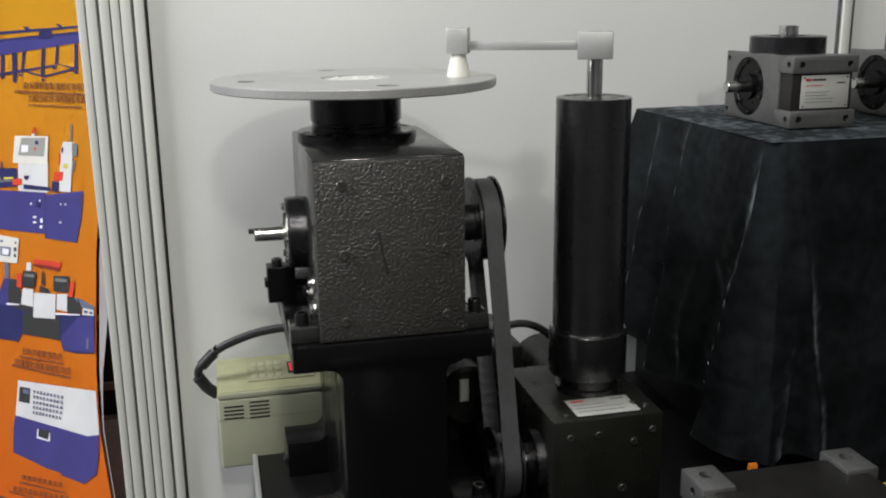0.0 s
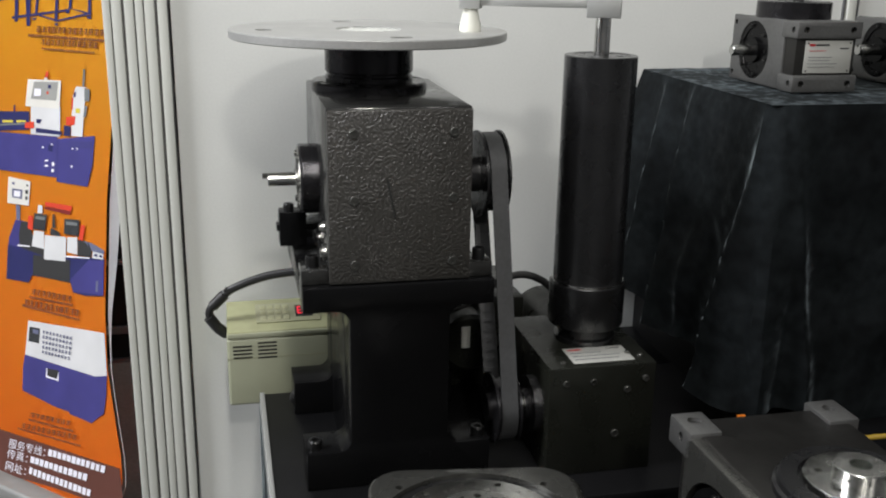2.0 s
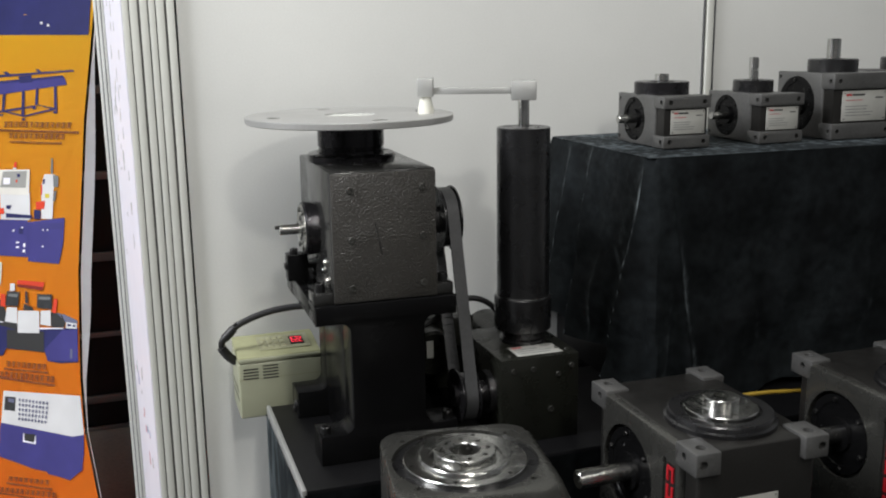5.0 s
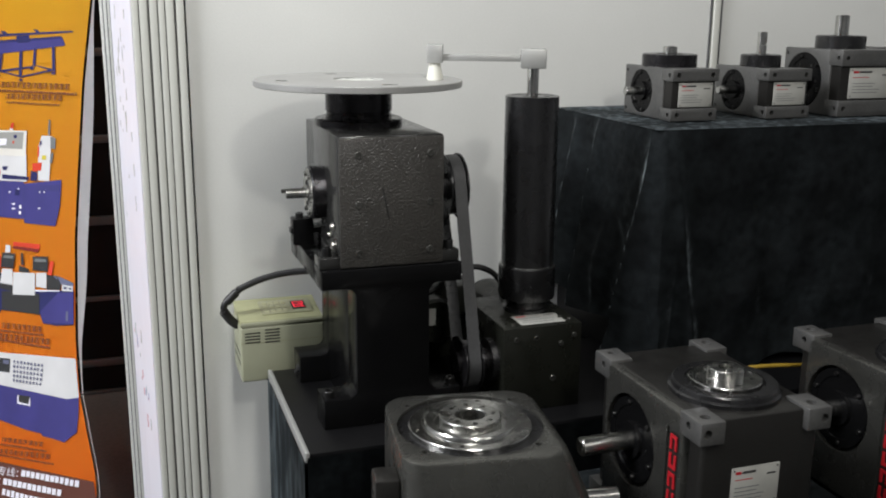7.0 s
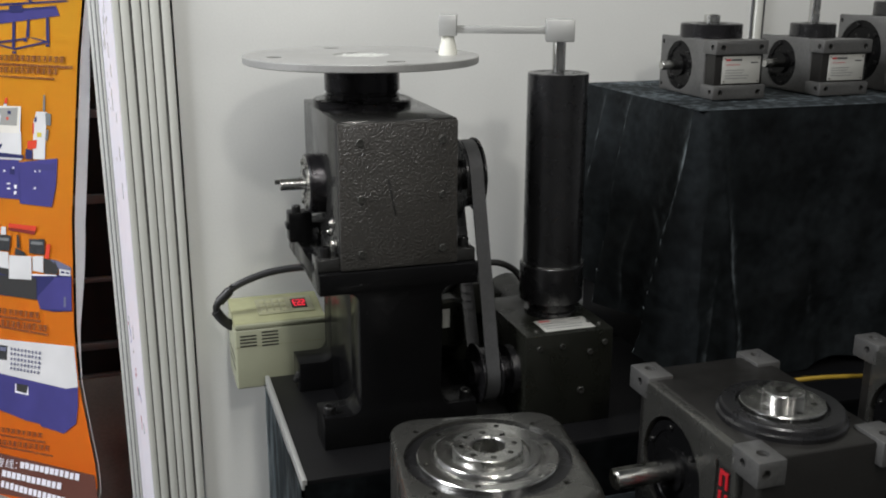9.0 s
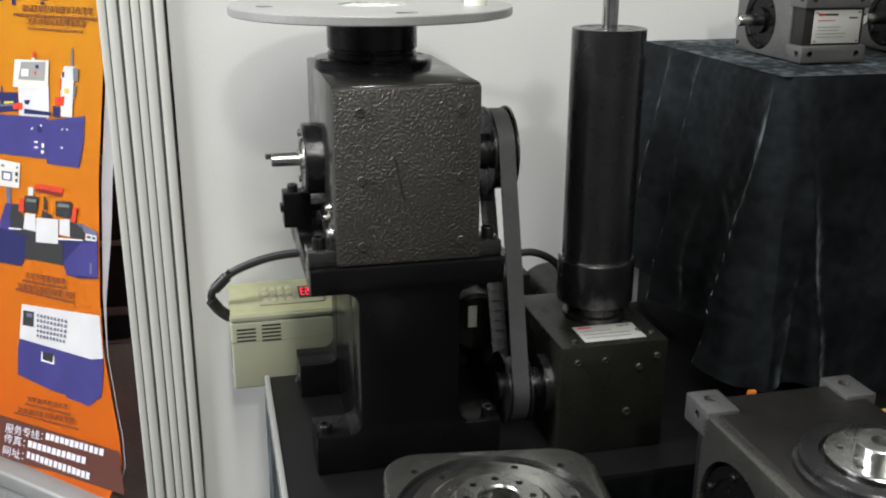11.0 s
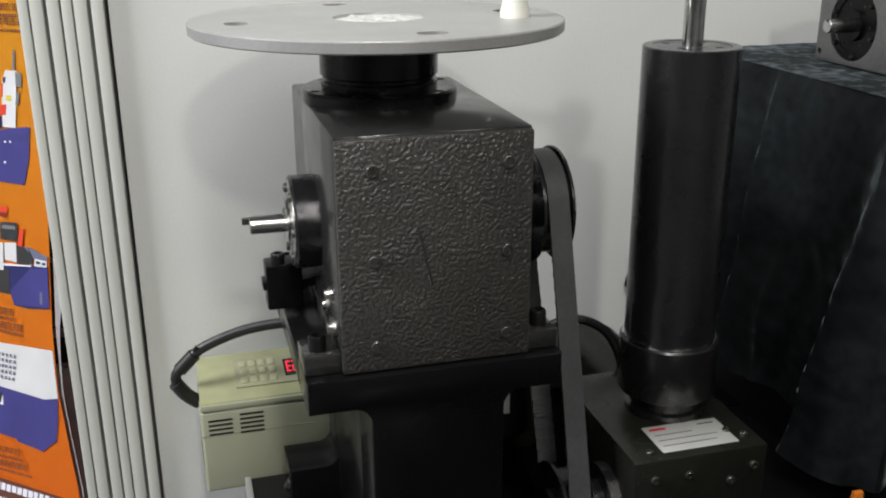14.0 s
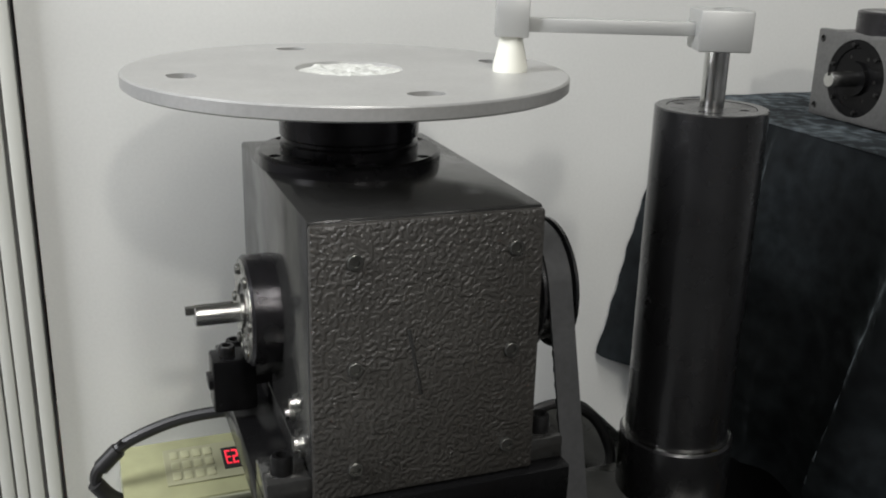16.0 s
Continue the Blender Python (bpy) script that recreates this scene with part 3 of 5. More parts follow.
socket_bolt("bolt", (bx0 - 0.032, 0.024, 0.050), "z", 0.0062, 0.008, sb)
for y, z, r_ in ((-0.088, 0.030, 0.0095), (-0.080, 0.056, 0.006), (-0.062, 0.040, 0.006)):
    part("oil_plug", lathe([(0, -0.006), (r_ * 0.6, -0.006), (r_ * 0.65, -0.003), (r_, -0.003), (r_, 0.001), (0, 0.001)], (bx0, y, z), "x", 24), TURNED, ix, "bright oil plug")
# output collar, spindle and plate
CX, CY = -0.010, 0.036
part("output_flange", cut(lathe([(0, -0.001), (0.068, -0.001), (0.068, 0.008), (0.066, 0.010), (0, 0.010)], (CX, CY, bt), "z", 72),
                          *[rod(0.0045, 0.004, 0.02, (CX + 0.061 * math.cos(radians(a)), CY + 0.061 * math.sin(radians(a)), bt), "z", 14) for a in range(15, 375, 60)]), BLUED, ix, "blackened output flange")
part("output_collar", lathe([(0, 0.010), (0.051, 0.010), (0.051, 0.016), (0.0495, 0.0175), (0.0495, 0.020), (0.0515, 0.0215), (0.0515, 0.055), (0.050, 0.057), (0, 0.057)], (CX, CY, bt), "z", 72), BLUED, ix, "blackened steel output collar")
part("spindle", rod(0.012, 0.05, 0.062, (CX, CY, bt)), TURNED, ix)
PZ = bt + 0.0585
slots = []
for a in (8, 98, 188, 278):
    c, s = math.cos(radians(a)), math.sin(radians(a))
    o = extrude(rounded(-0.0125, 0.0125, -0.0095, 0.0095, 0.0092), -0.02, 0.03)
    bmesh.ops.transform(o, matrix=Matrix.Translation((CX + 0.122 * c, CY + 0.122 * s, PZ)) @ Matrix.Rotation(radians(a + 90), 4, "Z"), verts=o.verts[:])
    slots.append(o)
slots.append(rod(0.041, 0.0075, 0.03, (CX, CY, PZ), "z", 48))
pl = part("turntable_plate", cut(lathe([(0, 0), (0.1585, 0), (0.160, 0.0012), (0.160, 0.0088), (0.1588, 0.010), (0, 0.010)], (CX, CY, PZ), "z", 128), *slots), ALU, ix, "round brushed aluminium plate with four slots")
gr = bmesh.new()
bmesh.ops.create_grid(gr, x_segments=40, y_segments=40, size=0.0405)
for v in gr.verts:
    k = max(abs(v.co.x), abs(v.co.y)) / max(v.co.length, 1e-6)
    v.co = Vector((v.co.x * k, v.co.y * k, 0))
    rr = v.co.length
    v.co.z = 0.0082 + 0.0016 * noise.noise(v.co * 90) + 0.0012 * (rr < 0.037) * (noise.noise(v.co * 220))
    v.co += Vector((CX, CY, PZ))
part("greased_hub", gr, GREASE, pl, "hub recess smeared with white grease")

# ---- belt drive ----
UY, UZ, UR = 1.045, 1.148, 0.047
LY, LZP, LR = 0.955, 0.885, 0.037
BX0, BX1 = 0.284, 0.303


def pulley(name, x0, x1, y, z, r, bore_mat, label, wall):
    t = thing(name, (x0, y, z), label, "pulley", "belt pulleys")
    prof = [(0, -wall), (r * 0.45, -wall), (r * 0.45, -0.003), (r + 0.005, -0.003), (r + 0.005, -0.0005), (r - 0.002, 0.0), (r - 0.002, x1 - x0), (r + 0.005, x1 - x0 + 0.0005), (r + 0.005, x1 - x0 + 0.003),
            (r * 0.8, x1 - x0 + 0.003), (r * 0.75, x1 - x0 - 0.002), (r * 0.4, x1 - x0 - 0.002), (r * 0.38, x1 - x0 + 0.004), (0, x1 - x0 + 0.004)]
    part("wheel", lathe(prof, (0, 0, 0), "x", 56), bore_mat, t)
    return t


pulley("upper_pulley", BX0 - 0.002, BX1 + 0.002, UY, UZ, UR, BLACKSAT, "black flanged timing pulley on the gearbox side", BX0 - 0.002 - 0.2455)
lp = pulley("lower_pulley", BX0 - 0.002, BX1 + 0.002, LY, LZP, LR, BLUED, "black flanged timing pulley on the drive shaft", 0.008)
part("shaft", rod(0.011, BX1 - BX0, 0.072, (0, 0, 0), "x", 28), TURNED, lp, "bright steel drive shaft")
part("shaft_collar", lathe([(0, 0.036), (0.019, 0.036), (0.019, 0.050), (0, 0.050)], (0, 0, 0), "x", 32), BLUED, lp)


def belt():
    """A closed toothed belt round both pulleys."""
    d = Vector((LY - UY, LZP - UZ))
    ln = d.length
    base = math.atan2(d.y, d.x)
    off = math.acos((UR - LR) / ln)
    pts = []
    for i in range(31):
        a = base + off + (math.tau - 2 * off) * i / 30
        pts.append((UY + UR * math.cos(a), UZ + UR * math.sin(a)))
    for i in range(21):
        a = base - off + 2 * off * i / 20
        pts.append((LY + LR * math.cos(a), LZP + LR * math.sin(a)))
    fine = []
    for a, b in zip(pts, pts[1:] + pts[:1]):
        k = max(1, int((Vector(b) - Vector(a)).length / 0.004))
        fine += [Vector(a).lerp(Vector(b), i / k) for i in range(k)]
    n = len(fine)
    band, teeth = bmesh.new(), bmesh.new()
    rings = []

    def section(bm, i, hi, lo, inset):
        tang = (fine[(i + 1) % n] - fine[i - 1]).normalized()
        nrm = Vector((tang.y, -tang.x))
        a, b = fine[i % n] + nrm * hi, fine[i % n] + nrm * lo
        x0, x1 = BX0 + inset, BX1 - inset
        return [bm.verts.new((x0, a.x, a.y)), bm.verts.new((x1, a.x, a.y)), bm.verts.new((x1, b.x, b.y)), bm.verts.new((x0, b.x, b.y))]

    rings = [section(band, i, 0.0028, 0.0004, 0) for i in range(n)]
    for i in range(n):
        a, b = rings[i], rings[(i + 1) % n]
        for k in range(4):
            band.faces.new((a[k], a[(k + 1) % 4], b[(k + 1) % 4], b[k]))
    for i in range(0, n - 1, 3):
        a, b = section(teeth, i, 0.0006, -0.0018, 0.0004), section(teeth, i + 1, 0.0006, -0.0018, 0.0004)
        for k in range(4):
            teeth.faces.new((a[k], a[(k + 1) % 4], b[(k + 1) % 4], b[k]))
        teeth.faces.new(a)
        teeth.faces.new(b)
    for bm in (band, teeth):
        bmesh.ops.recalc_face_normals(bm, faces=bm.faces[:])
    return band, teeth


tbelt = thing("timing_belt", (0, 0, 0), "grey-black toothed rubber belt between two pulleys", "drive belt")
for piece, bm in zip(("band", "teeth"), belt()):
    part(piece, bm, RUBBER, tbelt)

# ---- pick-and-place column ----
GX, GY = 0.408, 0.995
gb = thing("drive_gearbox", (0.400, 0.99, TZ), "dark olive drive gearbox with a silver nameplate on top", "gearbox")
part("housing", box((-0.065, -0.085, 0), (0.065, 0.085, 0.137), 0.002), OLIVE, gb)
part("side_flange", lathe([(0, 0), (0.052, 0), (0.052, 0.012), (0.050, 0.014), (0.030, 0.014), (0.028, 0.022), (0, 0.022)], (0.0648, 0.012, 0.074), "x", 48), OLIVE, gb)
part("motor_barrel", lathe([(0, 0.0), (0.050, 0.0), (0.050, 0.012), (0.046, 0.016), (0.046, 0.150), (0.040, 0.158), (0, 0.158)], (0.030, 0.0845, 0.078), "y", 40), OLIVE, gb, "dark olive motor barrel")
part("shaft_flange", lathe([(0, 0), (0.034, 0), (0.034, -0.010), (0, -0.010)], (-0.0648, -0.035, 0.072), "x", 40), BLACKSAT, gb)
for x in (-0.045, 0.030, -0.012, 0.052):
    socket_bolt("bolt", (x, -0.0848, 0.118 if x != 0.030 else 0.106), "y", 0.004, 0.003, gb, DULLBOLT, -1)
socket_bolt("bolt", (0.018, -0.0848, 0.050), "y", 0.005, 0.003, gb, DULLBOLT, -1)
for x, y in ((-0.045, -0.072), (0.052, -0.065), (0.040, -0.055)):
    socket_bolt("bolt", (x, y, 0.1368), "z", 0.0035, 0.003, gb, DULLBOLT)
npl = part("nameplate", box((-0.033, -0.075, 0.137), (0.042, -0.031, 0.1378), 0.0003), LABEL, gb, "silver nameplate")
part("print", box((-0.028, -0.039, 0.1377), (-0.012, -0.036, 0.1382)), REDINK, npl)
for i, (a, b) in enumerate(((0.020, 0.036), (-0.028, 0.010), (-0.028, 0.030), (-0.028, 0.026))):
    part("print", box((a, -0.039 - 0.009 * i, 0.1377), (b, -0.0378 - 0.009 * i, 0.1382)), INK if i == 0 else GREYPRINT, npl)

col = thing("pick_and_place_column", (GX, GY, 0.95), "tall black cylinder with a swinging aluminium pick arm", "pick and place unit")
part("neck", lathe([(0, 0), (0.037, 0), (0.037, 0.006), (0.033, 0.008), (0.033, 0.024), (0, 0.024)], (0, 0, 0), "z", 64), BLACKSAT, col)
part("collar", lathe([(0, 0.022), (0.0445, 0.022), (0.0455, 0.024), (0.0455, 0.074), (0.044, 0.0755), (0, 0.0755)], (0, 0, 0), "z", 64), BLACKSAT, col)
part("ring", lathe([(0.040, 0.0755), (0.0436, 0.0755), (0.0436, 0.0775), (0.040, 0.0775)], (0, 0, 0), "z", 64), STEEL, col, "bright steel ring")
part("barrel", cut(lathe([(0, 0.0776), (0.0415, 0.0776), (0.0415, 0.3415), (0.0405, 0.3425), (0, 0.3425)], (0, 0, 0), "z", 80),
                   lathe([(0, 0.3405), (0.033, 0.3405), (0.033, 0.35), (0, 0.35)], (0, 0, 0), "z", 48)), BLACKSAT, col, "satin black barrel")
part("cap", cut(lathe([(0, 0.338), (0.0325, 0.338), (0.0325, 0.3422), (0, 0.3422)], (0, 0, 0), "z", 48),
                *[rod(0.0035, 0.3415, 0.36, (0.024 * math.cos(radians(a)), 0.024 * math.sin(radians(a)), 0), "z", 12) for a in (40, 130, 220, 310)]), BLUED, col)
part("piston_rod", rod(0.0088, 0.338, 0.388, (0, 0, 0), "z", 32), STEEL, col, "polished steel rod")
ax, ay = 0.268 - GX, 1.050 - GY
ang = math.atan2(ay, ax)
ln = math.hypot(ax, ay)


def turned(bm):
    bmesh.ops.transform(bm, matrix=Matrix.Rotation(ang, 4, "Z"), verts=bm.verts[:])
    return bm


part("clamp_block", turned(cut(box((-0.019, -0.019, 0.384), (0.019, 0.019, 0.413), 0.0015), rod(0.0075, 0.405, 0.42))), ALUDULL, col, "matt aluminium clamp block")
part("arm", turned(box((0.0185, -0.005, 0.3935), (ln - 0.0115, 0.005, 0.4035), 0.0008)), ALUDULL, col, "matt aluminium bar")
part("end_block", turned(box((ln - 0.012, -0.012, 0.390), (ln + 0.012, 0.012, 0.418), 0.0012)), ALUDULL, col)
part("nozzle", lathe([(0, 0.3645), (0.0125, 0.3645), (0.013, 0.368), (0.0085, 0.388), (0.0085, 0.3905), (0, 0.3905)], (ax, ay, 0), "z", 28), NYLON, col, "white nylon suction tip")

# ---- inverter on the wall ----
iv = thing("frequency_inverter", (0.048, 1.29, 0.785), "yellowed cream inverter with vents and a red digital display", "inverter")
part("case", box((-0.072, -0.070, 0), (0.074, 0.031, 0.100), 0.004, 3), CREAM, iv)
part("mounting_bracket", box((-0.050, 0.0305, 0.015), (0.052, 0.0595, 0.085), 0.002), CREAM, iv)
lid = part("lid", extrude([(-0.0695, 0.100), (0.0305, 0.100), (0.0305, 0.119), (0.030, 0.120), (-0.066, 0.109)], -0.071, 0.073, "x", 0.002), CREAMTOP, iv, "yellowed lid with keypad")
part("lid_rib", box((-0.071, -0.0705, 0.1005), (0.073, -0.067, 0.108), 0.0015), CREAM, iv)
part("seam", box((-0.0722, -0.0703, 0.0705), (0.0742, -0.068, 0.0715)), PANEL, iv)


def on_slope(x0, x1, u0, u1, h, bevel=0.0):
    """A flat piece lying on the sloping lid."""
    bm = box((x0, u0, 0), (x1, u1, h), bevel)
    m = Matrix.Translation((0, -0.066, 0.109)) @ Matrix.Rotation(math.atan2(0.011, 0.096), 4, "X")
    bmesh.ops.transform(bm, matrix=m, verts=bm.verts[:])
    return bm


kp = part("keypad", on_slope(-0.030, 0.060, 0.022, 0.080, 0.0018, 0.0006), PANEL, lid, "grey keypad film")
part("display", on_slope(0.026, 0.050, 0.034, 0.068, 0.003, 0.0006), HOLE, lid, "dark display window")
for i, x in enumerate((0.0290, 0.0357, 0.0424)):
    segs = [(x, x + 0.005, 0.040, 0.0418), (x, x + 0.005, 0.050, 0.0518), (x, x + 0.005, 0.060, 0.0618), (x + 0.0042, x + 0.0055, 0.052, 0.060) if i else (x, x + 0.0013, 0.052, 0.060), (x, x + 0.0013, 0.042, 0.050)]
    part("digit", joined(*[on_slope(a, b, c, d, 0.0036) for a, b, c, d in segs]), LED, lid, "glowing red digit")
for i in range(4):
    for j in range(3):
        part("key", on_slope(-0.024 + i * 0.011, -0.016 + i * 0.011, 0.028 + j * 0.017, 0.040 + j * 0.017, 0.0028, 0.0008), KEYCAP, lid)
for k, x0 in enumerate((-0.064, -0.030)):
    for i in range(5):
        if k == 0 and i == 4:
            continue
        z = 0.094 - 0.0055 * i - 0.004 * (1 - k)
        part("vent_slot", box((x0, -0.0704, z - 0.0023), (x0 + 0.026, -0.069, z)), HOLE, iv)
for i in range(9):
    part("vent_slot", box((-0.0724, -0.060 + 0.009 * i, 0.030), (-0.071, -0.055 + 0.009 * i, 0.034)), HOLE, iv)
    part("vent_slot", box((-0.0724, -0.060 + 0.009 * i, 0.046), (-0.071, -0.055 + 0.009 * i, 0.050)), HOLE, iv)
part("clip", box((-0.030, -0.0712, 0.001), (-0.018, -0.069, 0.0035)), INK, iv)

mc = part("power_cable", tube([(0.16, 1.20, 0.972), (0.10, 1.23, 0.975), (0.04, 1.25, 0.966), (-0.010, 1.257, 0.948), (-0.034, 1.258, 0.930), (-0.046, 1.258, 0.914), (-0.041, 1.260, 0.898), (-0.026, 1.262, 0.880), (-0.018, 1.264, 0.872)], 0.0058), CABLE)
tagged(mc, "thick black cable looping down to the inverter", "cable")
part("tie", tube([(-0.024, 1.257, 0.939), (-0.041, 1.258, 0.922)], 0.0078, 12), CABLE, mc)
part("tie_end", tube([(-0.024, 1.255, 0.944), (-0.021, 1.252, 0.951)], 0.0014, 6), CABLE, mc)
part("cable_shoe", tube([(-0.047, 1.257, 0.907), (-0.036, 1.259, 0.890), (-0.024, 1.262, 0.878)], 0.0080, 12), CABLE, mc, "split black sleeve at the cable end")
cb = thing("cable_bundle", (0.0, 0, 0), "tangle of short black cables on the table", "cable")
for i in range(7):
    rng = random.Random(40 + i)
    x, y = 0.060 + 0.012 * i, 1.155 + rng.uniform(-0.01, 0.015)
    part("strand", tube([(x, y, TZ + 0.006), (x + rng.uniform(-0.02, 0.02), y - 0.02, TZ + 0.02 + rng.uniform(0, 0.02)), (x + 0.02, y + 0.01, TZ + rng.uniform(0.012, 0.034)), (x + 0.03, y + 0.03, TZ + 0.006)], 0.0055, 8), CABLE, cb)
c2 = part("signal_cable", tube([(0.215, 1.14, 0.93), (0.287, 1.135, 0.947), (0.33, 1.13, 0.978), (0.37, 1.13, 0.988), (0.402, 1.12, 0.975), (0.412, 1.10, 0.950), (0.405, 1.085, 0.93)], 0.005), CABLE)
tagged(c2, "black cable arching behind the column", "cable")

# ---- motor behind ----
mo = thing("geared_motor", (0.305, 1.21, TZ), "dark olive geared motor half hidden behind the stand", "motor")
part("gearcase", box((-0.045, -0.040, 0), (0.075, 0.090, 0.135), 0.004), OLIVE, mo)
part("barrel", lathe([(0, -0.092), (0.036, -0.092), (0.040, -0.086), (0.040, -0.038), (0, -0.038)], (-0.008, 0, 0.085), "y", 40), OLIVE, mo)
part("label", box((-0.022, -0.0935, 0.080), (-0.010, -0.0915, 0.110)), LABEL, mo)
part("terminal_box", box((0.03, -0.075, 0.09), (0.07, -0.035, 0.142), 0.004), OLIVE, mo)

# ---- grey cam indexers ----
def label_plate(t, x0, x1, y, z0, z1):
    p = part("nameplate", box((x0, y - 0.0008, z0), (x1, y + 0.0005, z1), 0.0002), LABEL, t, "silver nameplate with red heading")
    w, h = x1 - x0, z1 - z0
    part("print", box((x0 + 0.08 * w, y - 0.0012, z1 - 0.17 * h), (x0 + 0.20 * w, y - 0.0007, z1 - 0.10 * h)), REDINK, p)
    part("print", box((x0 + 0.22 * w, y - 0.0012, z1 - 0.165 * h), (x0 + 0.50 * w, y - 0.0007, z1 - 0.105 * h)), INK, p)
    part("print", box((x1 - 0.26 * w, y - 0.0012, z1 - 0.26 * h), (x1 - 0.08 * w, y - 0.0007, z1 - 0.22 * h)), INK, p)
    for i, b in enumerate((0.36, 0.0, 0.50, 0.46, 0.62, 0.58)):
        if b:
            part("print", box((x0 + 0.08 * w, y - 0.0012, z1 - (0.32 + 0.10 * i) * h), (x0 + (0.08 + b) * w, y - 0.0007, z1 - (0.30 + 0.10 * i) * h)), REDINK if i == 0 else GREYPRINT, p)
    for x in (x0 + 0.05 * w, x1 - 0.05 * w):
        for z in (z0 + 0.07 * h, z1 - 0.07 * h):
            part("rivet", lathe([(0, -0.0012), (0.0011, -0.001), (0.0014, 0.0004)], (x, y - 0.0006, z), "y", 10), DULLBOLT, p)
    return p


def shaft_side(t, x, y, z, r, length, sr):
    """The black bearing cap on the narrow side, with its bolts and the bare input shaft."""
    c = part("bearing_cap", cut(lathe([(0, 0.001), (r, 0.001), (r, -0.003), (r * 0.80, -0.003), (r * 0.78, -0.0015), (r * 0.45, -0.0015), (r * 0.43, -0.006), (0, -0.006)], (x, y, z), "x", 56),
                                *[rod(r * 0.055, -0.02, -0.0005, (x, y + r * 0.62 * math.cos(radians(a)), z + r * 0.62 * math.sin(radians(a))), "x", 10) for a in range(0, 360, 60)]), BLACKMAT, t, "black bearing cap")
    for a in range(20, 380, 60):
        part("bolt", lathe([(0, -0.0065), (r * 0.05, -0.0065), (r * 0.065, -0.005), (r * 0.065, -0.0025)], (x, y + r * 0.88 * math.cos(radians(a)), z + r * 0.88 * math.sin(radians(a))), "x", 12), BOLT, c)
    part("input_shaft", cut(rod(sr, -length, -0.002, (x, y, z), "x", 32), box((x - length * 1.1, y - sr * 0.28, z + sr * 0.55), (x - length * 0.3, y + sr * 0.28, z + sr * 1.3))), STEEL, t, "bright steel shaft with a keyway")


def red_letters(t, x, y0, y1, z0, z1, material, n=6):
    """A slot in the side with raised letter-like strokes in it."""
    s = part("slot", extrude(rounded(y0, y1, z0, z1, (y1 - y0) * 0.3), x - 0.0004, x + 0.003, "x"), HOLE, t)
    h = (z1 - z0) / n
    for i in range(n):
        za, zb = z0 + h * (i + 0.12), z0 + h * (i + 0.88)
        ya, yb = y0 + (y1 - y0) * 0.16, y1 - (y1 - y0) * 0.16
        w = (yb - ya) * 0.28
        a = [box((x - 0.0022, ya, za), (x - 0.0002, ya + w, zb)), box((x - 0.0022, yb - w, za), (x - 0.0002, yb, zb))]
        a.append(box((x - 0.0021, ya, zb - h * 0.18), (x - 0.0002, yb, zb - h * 0.01)) if i % 2 else box((x - 0.0021, ya, za), (x - 0.0002, yb, za + h * 0.17)))
        part("stroke", joined(*a), material, s)


